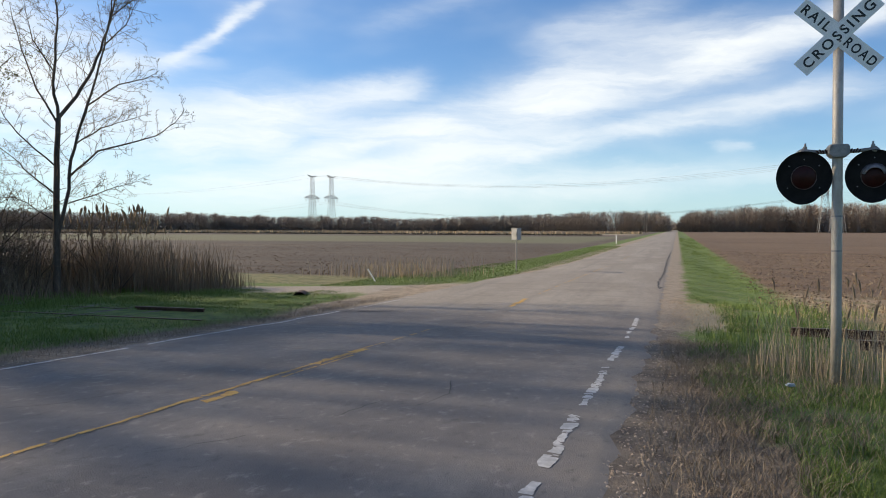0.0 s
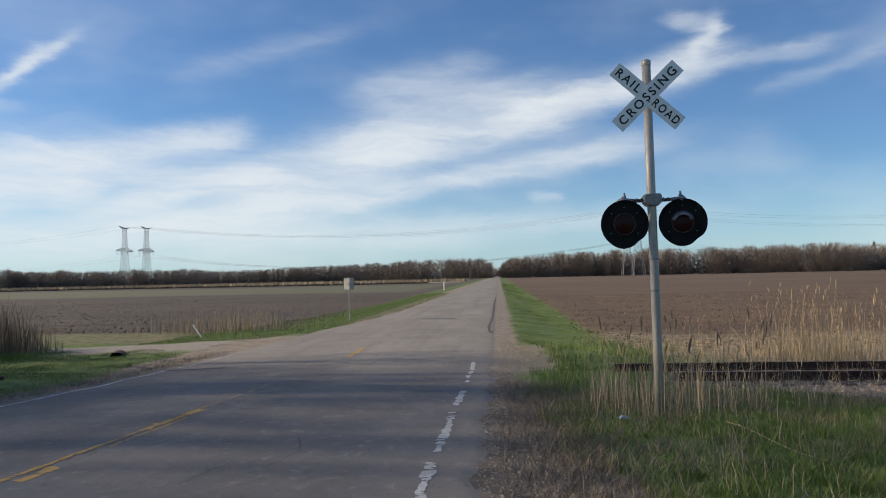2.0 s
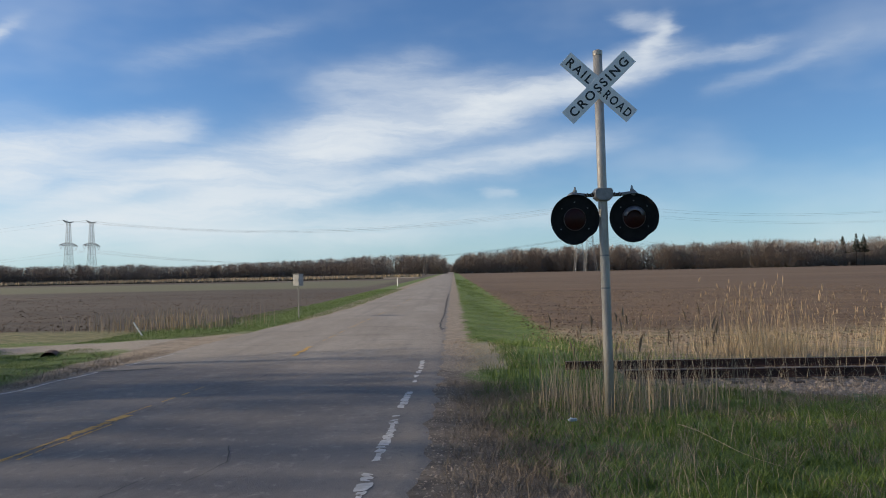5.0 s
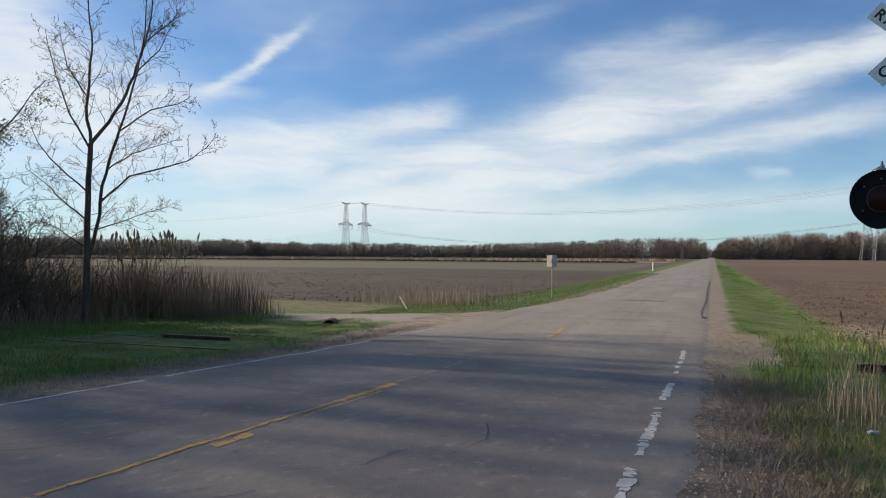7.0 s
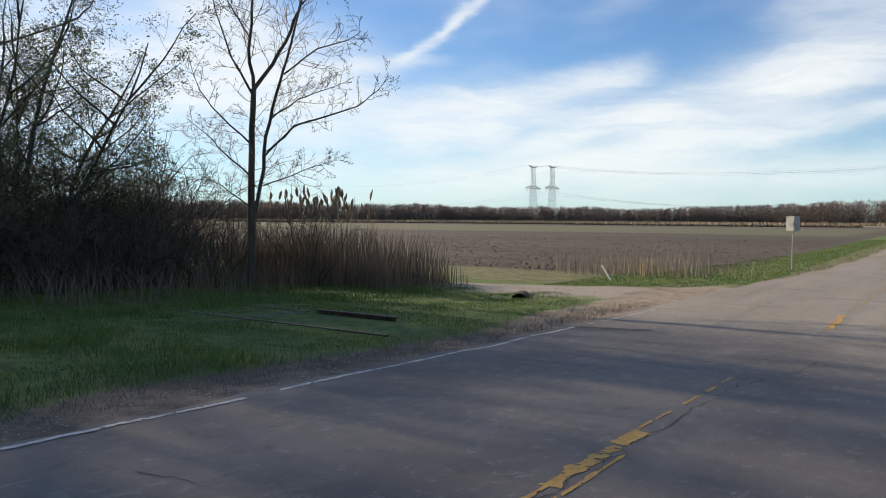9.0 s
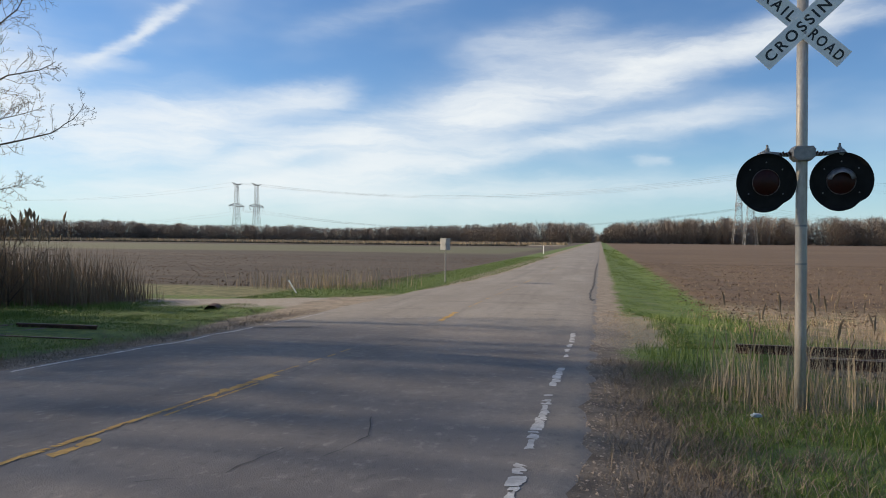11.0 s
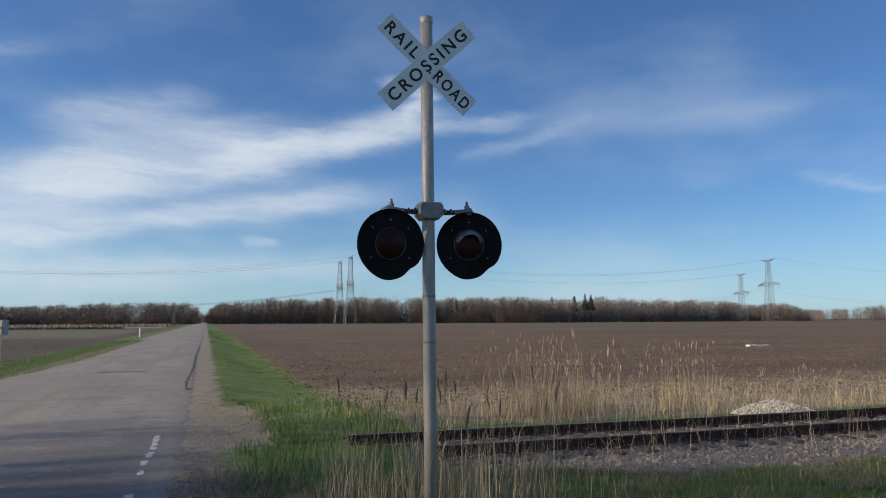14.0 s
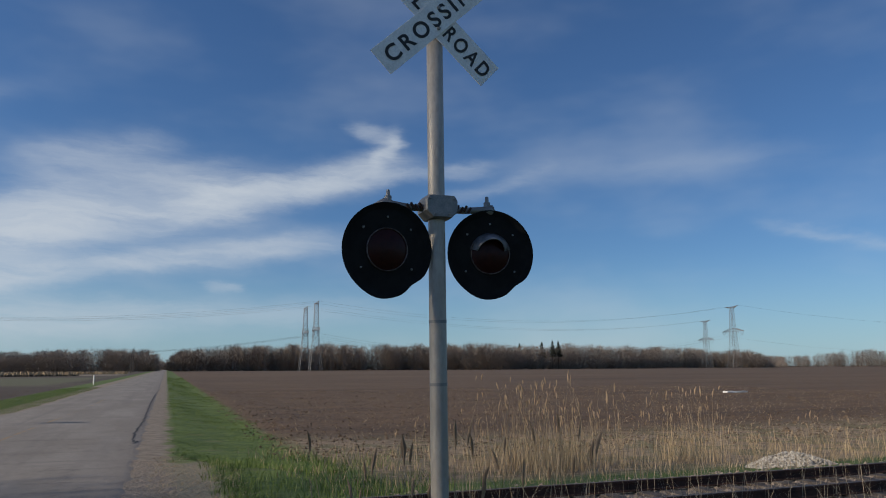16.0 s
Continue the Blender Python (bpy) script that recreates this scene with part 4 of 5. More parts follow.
def tower(x, y, h, turn):
    t = thing("transmission_tower", "distant grey steel lattice transmission tower", "transmission tower", "towers of the power line")
    t.matrix_basis = pose(x, y, -0.3, 0, 0, turn)

    def half(z):
        return np.interp(z / h, [0, 0.30, 0.60, 1.0], [4.2, 2.6, 1.7, 1.1])
    levels = [0, 0.10, 0.2, 0.29, 0.37, 0.44, 0.5, 0.56, 0.62, 0.68, 0.74, 0.80, 0.86, 0.92, 0.97]
    corners = ((-1, -1), (1, -1), (1, 1), (-1, 1))
    for sx, sy in corners:
        vs, fs = [], []
        for a, b in zip(levels, levels[1:]):
            bar(vs, fs, (sx * half(a * h), sy * half(a * h), a * h), (sx * half(b * h), sy * half(b * h), b * h), 0.125)
        raw("leg", vs, fs, M_STEEL, t)
    vs, fs = [], []
    for a, b in zip(levels, levels[1:]):
        for (ax, ay), (bx_, by_) in zip(corners, corners[1:] + corners[:1]):
            ha, hb = half(a * h), half(b * h)
            bar(vs, fs, (ax * ha, ay * ha, a * h), (bx_ * hb, by_ * hb, b * h), 0.06)
            bar(vs, fs, (bx_ * ha, by_ * ha, a * h), (ax * hb, ay * hb, b * h), 0.06)
            bar(vs, fs, (ax * hb, ay * hb, b * h), (bx_ * hb, by_ * hb, b * h), 0.06)
    raw("bracing", vs, fs, M_STEEL, t)
    for za, zb, reach, drop in ((0.585, 0.635, 14.0, 0.0), (0.955, 0.965, 8.5, 0.035)):
        vs, fs = [], []
        for sg in (-1, 1):
            tip = (0, sg * reach, (za + drop) * h)
            for sx in (-1, 1):
                hw = half(za * h)
                bar(vs, fs, (sx * hw, sg * hw, za * h), tip, 0.20)
                bar(vs, fs, (sx * hw, sg * hw, zb * h), tip, 0.20)
                for k in range(1, 6):
                    f0, f1 = k / 6, (k - 0.5) / 6
                    lo = Vector((sx * hw * (1 - f0), sg * (hw + (reach - hw) * f0), (za + drop * f0) * h))
                    hi = Vector((sx * hw * (1 - f1), sg * (hw + (reach - hw) * f1), (zb + (za + drop - zb) * f1) * h))
                    bar(vs, fs, lo, hi, 0.08)
        raw("crossarm", vs, fs, M_STEEL, t)
    for sg in (-1, 1):
        vs, fs = [], []
        for y0, y1, yc in ((14.0, 9.0, 11.5), (8.0, 3.0, 5.5)):
            bar(vs, fs, (0, sg * y0, 0.585 * h), (0, sg * yc, 0.52 * h), 0.10)
            bar(vs, fs, (0, sg * y1, 0.588 * h), (0, sg * yc, 0.52 * h), 0.10)
        raw("insulator", vs, fs, M_WIRE, t)
    return t


TOWERS = {"a": (*spot(-27.9, 660), 49.5), "b": (*spot(-26.45, 655), 49.0), "c": (*spot(9.8, 560), 47.3), "d": (*spot(10.6, 520), 47.8), "e": (*spot(39.9, 790), 47.7), "f": (*spot(41.7, 620), 48.8)}
for key, (tx, ty, th) in TOWERS.items():
    tower(tx, ty, th, 0 if key in "abcd" else -8)


def wire(p, q, sag):
    pts = []
    for i in range(25):
        f = i / 24
        v = Vector(p).lerp(Vector(q), f)
        v.z -= sag * 4 * f * (1 - f)
        pts.append(v)
    bm = bmesh.new()
    tube(bm, pts, 0.042, 3)
    tagged(part("power_line", bm, M_WIRE), "thin grey overhead conductor between steel towers", "power line", "conductors of the power line")


for p, q in (("a", "c"), ("b", "d"), ("c", "e"), ("d", "f")):
    for off, zz in ((-8.5, 0.985), (8.5, 0.985), (-11.5, 0.52), (11.5, 0.52)):
        (ax, ay, ah), (bx_, by_, bh) = TOWERS[p], TOWERS[q]
        wire((ax, ay + off, ah * zz), (bx_, by_ + off, bh * zz), 13 if zz > 0.9 else 15)
for p, dx_, dy_ in (("a", -420, 30), ("b", -420, 20), ("f", 420, -60)):
    for off, zz in ((-8.5, 0.985), (11.5, 0.52)):
        ax, ay, ah = TOWERS[p]
        wire((ax, ay + off, ah * zz), (ax + dx_, ay + dy_ + off, ah * zz), 14)


# ---------------- plants: shared generators ----------------
def blades(name, pts, h, w, lean, mat, seed, label, category):
    """Many bent, tapering blades in one mesh."""
    r = np.random.RandomState(seed)
    n = len(pts)
    a, b = r.uniform(0, math.tau, n), r.uniform(0, math.tau, n)
    side = np.stack([np.cos(a), np.sin(a), 0 * a], -1) * (np.asarray(w) / 2)[:, None]
    ln = np.stack([np.cos(b), np.sin(b), 0 * b], -1) * (np.asarray(lean) * np.asarray(h))[:, None]
    up = np.stack([0 * a, 0 * a, np.asarray(h)], -1)
    v = np.stack([pts - side, pts + side, pts + up * 0.58 + ln * 0.33 + side * 0.75, pts + up * 0.58 + ln * 0.33 - side * 0.75, pts + up * 0.97 + ln], 1)
    i = np.arange(n) * 5
    me = bpy.data.meshes.new(name)
    faces = np.concatenate([np.stack([i, i + 1, i + 2, i + 3], -1).ravel(), np.stack([i + 3, i + 2, i + 4], -1).ravel()])
    me.vertices.add(n * 5)
    me.vertices.foreach_set("co", v.ravel())
    me.loops.add(n * 7)
    me.loops.foreach_set("vertex_index", faces.astype(np.int32))
    me.polygons.add(n * 2)
    me.polygons.foreach_set("loop_start", np.concatenate([np.arange(n) * 4, n * 4 + np.arange(n) * 3]).astype(np.int32))
    me.update(calc_edges=True)
    me.validate()
    return tagged(finish(name, me, mat), label, category, kind="stuff"), pts + up * 0.97 + ln


def spindles(name, tips, length, radius, mat, seed, label, category):
    """Fluffy seed heads: lopsided spindles hanging about the stalk tips."""
    r = np.random.RandomState(seed)
    n = len(tips)
    prof = [(0.0, 0.0), (0.3, 0.8), (0.6, 1.0), (0.85, 0.55), (1.0, 0.0)]
    a = r.uniform(0, math.tau, n)
    droop = np.stack([np.cos(a), np.sin(a), 0 * a], -1) * (np.asarray(length) * r.uniform(0.05, 0.35, n))[:, None]
    vs = []
    for f, q in prof:
        c = tips + np.stack([0 * a, 0 * a, (f - 0.35) * np.asarray(length)], -1) + droop * f * f
        for k in range(5):
            ang = k * math.tau / 5 + a
            vs.append(c + np.stack([np.cos(ang), np.sin(ang), 0 * a], -1) * (np.asarray(radius) * max(q, 0.06) * r.uniform(0.6, 1.35, n))[:, None])
    v = np.stack(vs, 1)
    quad = [(i * 5 + k, i * 5 + (k + 1) % 5, (i + 1) * 5 + (k + 1) % 5, (i + 1) * 5 + k) for i in range(4) for k in range(5)]
    f = (np.arange(n)[:, None, None] * 25 + np.array(quad)[None]).reshape(-1, 4)
    return tagged(raw(name, v.reshape(-1, 3), f, mat), label, category, kind="stuff")


def patch(r, n, x0, x1, y0, y1, clump=0.0):
    x, y = r.uniform(x0, x1, n), r.uniform(y0, y1, n)
    if clump:
        keep = (np.sin(2.1 * x + 1.3 * np.sin(1.7 * y)) * np.sin(1.9 * y + 1.1 * np.sin(1.5 * x)) + r.normal(0, 0.5, n)) > clump - 1
        x, y = x[keep], y[keep]
    return x, y


# ---------------- grass ----------------
R = np.random.RandomState(40)
def tufts(r, n, per, x0, x1, y0, y1, spread):
    """Blade feet gathered in tufts, and a vigour for each tuft."""
    cx, cy = r.uniform(x0, x1, n), r.uniform(y0, y1, n)
    vig = 0.55 + 0.45 * np.sin(1.1 * cx + 1.7 * np.sin(0.8 * cy)) * np.sin(1.4 * cy + np.sin(1.3 * cx)) + r.uniform(-0.25, 0.35, n)
    q = np.repeat(np.arange(n), per)
    return cx[q] + r.normal(0, spread, n * per), cy[q] + r.normal(0, spread, n * per), np.clip(vig, 0.15, 1.2)[q]


def verge_edge(x, y):
    return 1.45 - 0.55 * blend(y, 4, 10) + 0.25 * np.sin(1.9 * y) * np.sin(0.7 * y)


x, y, vig = tufts(R, 7600, 26, 0.8, 12.5, 2.2, 12.6, 0.06)
k = (x > verge_edge(x, y) + 0.05) & (y < 12.7 - 1.0 * blend(x, 3.5, 7)) & (R.uniform(0, 1, len(x)) < 0.25 + vig)
x, y, vig = x[k], y[k], vig[k]
blades("grass", on_ground(x, y, -0.01), R.uniform(0.03, 0.13, len(x)) * (0.35 + 0.95 * vig), R.uniform(0.004, 0.008, len(x)), R.uniform(0.25, 1.3, len(x)), M_GRASS, 41, "tufted green verge grass, partly in shade", "grass")
x, y, vig = tufts(R, 1900, 22, 1.0, 12.5, 2.4, 12.3, 0.09)
k = (x > verge_edge(x, y) - 0.1) & (y < 12.7 - 1.0 * blend(x, 3.5, 7)) & (vig < 0.75)
x, y = x[k], y[k]
blades("dead_grass", on_ground(x, y, -0.01), R.uniform(0.04, 0.20, len(x)), R.uniform(0.004, 0.008, len(x)), R.uniform(0.3, 1.3, len(x)), M_DEAD, 49, "brown withered tufts among the green", "dead grass")
x, y = patch(R, 110000, 0.55, 4.8, 16.6, 190)
y = 16.6 + (y - 16.6) ** 2.0 / 173.4
k = (x > 1.0 + 0.8 * (1 - blend(y, 23, 25)) + 0.12 * np.sin(2.1 * y)) & (x < 3.85 + 0.3 * np.sin(0.9 * y) + 0.2 * np.sin(2.7 * y) + R.exponential(0.15, len(x)) + 0.4 * (1 - blend(y, 24, 28)))
x, y = x[k], y[k]
k = R.uniform(0, 1, len(x)) > blend(x + 0.5 * np.sin(1.3 * y), 1.6, 2.6) * (1 - blend(y, 28, 45)) * 0.35
x, y = x[k], y[k]
blades("grass", on_ground(x, y, -0.01), R.uniform(0.015, 0.06, len(x)) * (0.7 + 0.5 * np.sin(1.7 * x + y) * np.sin(0.8 * y)), R.uniform(0.008, 0.015, len(x)) * (1 + y / 60), R.uniform(0.4, 1.5, len(x)), M_GRASS, 42, "bright green verge grass beside the far road", "grass")
x, y = patch(R, 16000, 1.0, 7.5, 12.2, 24, 0.9)
k = (R.uniform(0, 1, len(x)) > blend(x, 2.5, 7.5)) & ((y < 12.9) | (y > 16.2) | (x < 3.4)) & ((y < 16.6) | (x > 1.7 + 0.2 * np.sin(3 * y)))
x, y = x[k], y[k]
blades("grass", on_ground(x, y, -0.01), R.uniform(0.08, 0.26, len(x)), R.uniform(0.006, 0.013, len(x)), R.uniform(0.1, 0.6, len(x)), M_GRASS, 43, "green grass growing in at the end of the rails", "grass")
def left_verge(y):
    return np.interp(y, [2, 5.5, 8.4, 15, 19, 21.5, 23], [8.35, 8.5, 9.15, 9.25, 9.75, 9.85, 10.2])


x, y = patch(R, 190000, -24, -8.3, 2.5, 24.5, 0.6)
k = (-x > left_verge(y) + 0.22 * np.sin(1.7 * y) * np.sin(0.6 * y + 1) + R.exponential(0.16, len(x))) & (y < 22.3 + 1.5 * blend(-x, 9.6, 11.5) + 0.25 * np.sin(x * 2))
k &= ~((x > -14.2) & (x < -9.8) & (y > 14.0) & (y < 15.15)) & ~((x + 12.3) ** 2 + 2.2 * (y - 22.0) ** 2 < 0.3)
x, y = x[k], y[k]
low = 1 - 0.55 * blend(-x, 15.5, 13.0) * blend(y, 10.5, 12.5)
h = R.uniform(0.05, 0.22, len(x)) * (0.75 + 0.45 * np.sin(0.9 * x + y) * np.sin(1.1 * y - x)) * low
blades("grass", on_ground(x, y, -0.01), h, R.uniform(0.007, 0.014, len(x)), R.uniform(0.15, 1.0, len(x)), M_GRASS, 44, "long green grass in the shade of trees", "grass")
x, y = R.uniform(-13, -8.3, 9000), R.uniform(3, 22.5, 9000)
k = np.abs(-x - left_verge(y)) < R.exponential(0.35, len(x))
x, y = x[k], y[k]
blades("dead_grass", on_ground(x, y, -0.01), R.uniform(0.03, 0.15, len(x)), R.uniform(0.006, 0.012, len(x)), R.uniform(0.5, 1.8, len(x)), M_DEAD, 65, "bleached dead grass where verge meets dirt", "dead grass")
x, y = patch(R, 90000, -13.6, -5.7, 26.3, 95)
y = 26.3 + (y - 26.3) ** 1.35 / 68.7 ** 0.35
k = (x < np.interp(y, [27, 30, 36, 48], [-7.4, -7.3, -6.55, -5.95]) + 0.12 * np.sin(y)) & (x > np.interp(y, [27, 31, 36, 55, 95], [-13.4, -13.2, -11.6, -9.8, -9.6])) & (y > 27.35 + 0.25 * (x + 9.2) + 1.2 * blend(x, -9, -7.4))
x, y = x[k], y[k]
blades("grass", on_ground(x, y, -0.01), R.uniform(0.02, 0.085, len(x)), R.uniform(0.010, 0.02, len(x)), R.uniform(0.4, 1.5, len(x)), M_GRASS, 45, "sunlit green verge grass along the far road", "grass")
x, y = patch(R, 20000, 2.6, 34, 17.4, 26, 1.0)
k = (R.uniform(0, 1, len(x)) > 0.6 * blend(y, 22, 26)) & (x > 2.6 + 0.25 * (26 - y) * 0.3)
x, y = x[k], y[k]
blades("dry_grass", on_ground(x, y, -0.01), R.uniform(0.06, 0.3, len(x)), R.uniform(0.006, 0.014, len(x)), R.uniform(0.2, 1.1, len(x)), M_STRAW, 46, "flattened straw-coloured grass behind the rails", "dry grass")
x = np.concatenate([R.normal(1.05, 0.40, 11000), R.normal(-8.7, 0.35, 4500), R.uniform(1.5, 12, 2600), R.uniform(3.5, 20, 2200)])
y = np.concatenate([R.uniform(2.4, 14, 11000), R.uniform(3, 22, 4500), R.uniform(3, 12.4, 2600), R.normal(12.6, 0.5, 2200)])
k = (x > 0.35) | (x < -8.1)
x, y = x[k], y[k]
blades("dead_grass", on_ground(x, y, -0.01), R.uniform(0.03, 0.17, len(x)), R.uniform(0.004, 0.009, len(x)), R.uniform(0.4, 1.6, len(x)), M_DEAD, 47, "matted brown dead grass along the road edges", "dead grass")
x, y = R.uniform(0.5, 2.3, 1500), R.uniform(16.5, 24.6, 1500)
blades("dead_grass", on_ground(x, y, 0.0), R.uniform(0.02, 0.06, 1500), R.uniform(0.008, 0.016, 1500), R.uniform(1.5, 5.0, 1500), M_STRAW, 68, "flattened bleached straw on the dirt drive", "dead grass")
x, y = patch(R, 3800, 1.6, 13, 3.2, 12.4, 1.1)
blades("dry_grass", on_ground(x, y, -0.01), R.uniform(0.10, 0.36, len(x)), R.uniform(0.004, 0.007, len(x)), R.uniform(0.1, 0.9, len(x)), M_STALK, 48, "scattered dry stems among green grass", "dry grass")

# ---------------- reeds ----------------
x = np.concatenate([R.normal(9.0, 0.75, 170), R.uniform(7.2, 14.0, 110), R.normal(13.2, 0.5, 50), R.uniform(4.5, 24, 130)])
y = np.concatenate([R.normal(20.3, 0.6, 170), R.normal(20.4, 0.8, 110), R.normal(20.3, 0.5, 50), R.uniform(18.6, 22.5, 130)])
h = np.concatenate([R.uniform(0.9, 2.15, 170), R.uniform(0.6, 1.75, 110), R.uniform(0.9, 1.9, 50), R.uniform(0.4, 1.1, 130)])
_, tips = blades("reeds", on_ground(x, y, -0.02), h, R.uniform(0.006, 0.011, len(x)), R.uniform(0.02, 0.22, len(x)), M_STRAW, 50, "tall golden dry reeds between track and field", "reeds")
sel = R.uniform(0, 1, len(tips)) < 0.45
spindles("reed_plumes", tips[sel], R.uniform(0.12, 0.26, sel.sum()), R.uniform(0.009, 0.021, sel.sum()), M_PLUME, 51, "pale feathery reed plumes", "reed plumes")
x2, y2 = np.repeat(x[:370], 2) + R.normal(0, 0.18, 740), np.repeat(y[:370], 2) + R.normal(0, 0.18, 740)
blades("reed_leaves", on_ground(x2, y2, -0.02), R.uniform(0.3, 1.1, 740), R.uniform(0.008, 0.016, 740), R.uniform(0.15, 0.6, 740), M_STRAW, 52, "dry reed leaves at the foot of the stalks", "reeds")
x = np.concatenate([R.normal(2.75, 0.75, 420), R.uniform(1.7, 5.2, 240), R.uniform(3.5, 13, 330)])
y = np.concatenate([R.normal(10.5, 0.55, 420), R.uniform(10.0, 13.2, 240), R.uniform(12.2, 17.0, 330)])
k = x > 1.55
x, y = x[k], y[k]
h = R.uniform(0.35, 1.0, len(x))
blades("reeds", on_ground(x, y, -0.02), h, R.uniform(0.005, 0.009, len(x)), R.uniform(0.03, 0.4, len(x)), M_STALK, 53, "pale dry reed stubble round the signal pole", "reeds")
x = np.concatenate([R.normal(2.85, 0.5, 16), R.uniform(1.7, 4.9, 14)])
y = np.concatenate([R.normal(10.6, 0.4, 16), R.uniform(10.2, 12.6, 14)])
_, tips = blades("cattail_stalks", on_ground(x, y, -0.02), R.uniform(0.75, 1.45, len(x)), R.uniform(0.008, 0.012, len(x)), R.uniform(0.02, 0.18, len(x)), M_STRAW, 54, "thin dry stalks round the signal pole", "reeds")
spindles("seed_heads", tips, R.uniform(0.14, 0.27, len(x)), R.uniform(0.010, 0.021, len(x)), M_CATTAIL, 55, "drooping brown reed seed heads", "seed heads")
x, y = R.uniform(3.2, 11.5, 150), R.uniform(11.9, 14.2, 150)
blades("broken_reeds", on_ground(x, y, 0.0), R.uniform(0.15, 0.6, 150), R.uniform(0.006, 0.010, 150), R.uniform(0.5, 1.9, 150), M_STALK, 66, "bent and broken dry stems leaning over the rail", "reeds")
# left-hand stand
x, y = R.uniform(-23.5, -15.6, 6500), R.uniform(19.8, 25.2, 6500)
k = (y > 21.6 + 0.25 * np.sin(2 * x) - 0.25 * (-x - 16).clip(0, 9)) & (y < 25.4 - 0.2 * (-12.6 - x).clip(0, 3) * 0)
x, y = x[k], y[k]
h = R.uniform(0.5, 2.3, len(x)) * (0.45 + 0.55 * blend(-x, 15.4, 18.0) + 0.12 * np.sin(2.3 * x) * np.sin(1.7 * y))
_, tips = blades("reeds", on_ground(x, y, -0.02), h, R.uniform(0.010, 0.020, len(x)), R.uniform(0.03, 0.28, len(x)), M_REED, 56, "dense stand of brown dry reeds under bare trees", "reeds")
x, y = R.uniform(-21.0, -17.4, 95), R.uniform(20.6, 23.2, 95)
_, tips = blades("reeds", on_ground(x, y, -0.02), R.uniform(2.2, 3.2, 95), R.uniform(0.012, 0.018, 95), R.uniform(0.02, 0.10, 95), M_REED, 57, "tallest brown reeds with dark heads", "reeds")
spindles("seed_heads", tips, R.uniform(0.25, 0.42, 95), R.uniform(0.03, 0.06, 95), M_CATTAIL, 58, "dark brown reed heads against the sky", "seed heads")
x, y = R.uniform(-31, -17, 5000), R.uniform(8, 20.5, 5000)
k = (y > 11.5 + 0.3 * (-x - 17) * 0.2) & (-x > 16.4 + 0.25 * np.abs(y - 14))
x, y = x[k], y[k]
blades("dead_grass", on_ground(x, y, -0.02), R.uniform(0.3, 1.2, len(x)), R.uniform(0.010, 0.02, len(x)), R.uniform(0.1, 0.8, len(x)), M_REED, 59, "tangled brown undergrowth below the trees", "undergrowth")
x, y = R.normal(-12.2, 1.8, 420), R.uniform(31.0, 33.6, 420)
blades("reeds", on_ground(x, y, -0.02), R.uniform(0.4, 1.2, 420), R.uniform(0.012, 0.022, 420), R.uniform(0.03, 0.3, 420), M_STRAW, 60, "thin straw-coloured reeds at the field edge", "reeds")
x, y = R.uniform(-480, -14, 9000), 330 + R.normal(0, 5, 9000)
blades("reed_bank", on_ground(x, y, -0.1), R.uniform(0.6, 1.7, 9000), R.uniform(0.2, 0.5, 9000), R.uniform(0.05, 0.4, 9000), M_STRAW, 61, "distant straw-coloured reed bank beyond the field", "reeds")

x = R.uniform(-330, -24, 9000)
y = 256 + 7 * np.sin(x * 0.031) + R.normal(0, 2.0, 9000)
blades("ditch_reeds", on_ground(x, y, -0.1), R.uniform(0.25, 0.85, 9000), R.uniform(0.2, 0.5, 9000), R.uniform(0.05, 0.5, 9000), M_DITCH, 67, "dark weedy ditch line across the far field", "reeds")

# ---------------- field crumbs ----------------
x, y = R.uniform(3.4, 60, 16000), 23.5 + 60 * R.uniform(0, 1, 16000) ** 1.7
k = (y > 24.5) | (R.uniform(0, 1, 16000) < 0.3)
x, y = x[k], y[k]
lumps("soil_clods", on_ground(x, y, 0.0), R.uniform(0.025, 0.075, len(x)), M_CLOD, 62, "brown clods on the ploughed field", "soil")
x, y = R.uniform(3.6, 60, 6500), 24 + 55 * R.uniform(0, 1, 6500) ** 1.6
blades("crop_stubble", on_ground(x, y, 0.0), R.uniform(0.04, 0.13, 6500), R.uniform(0.015, 0.035, 6500), R.uniform(0.5, 2.2, 6500), M_STRAW, 63, "pale broken crop stubble on bare soil", "stubble")
x, y = R.uniform(-70, -10.5, 8000), 33 + 60 * R.uniform(0, 1, 8000) ** 1.6
k = x < np.interp(y, [33, 36, 55, 95], [-12.5, -11.6, -10, -9.9])
x, y = x[k], y[k]
lumps("soil_clods", on_ground(x, y, 0.0), R.uniform(0.025, 0.08, len(x)), M_CLOD, 64, "grey-brown clods on the ploughed field", "soil")


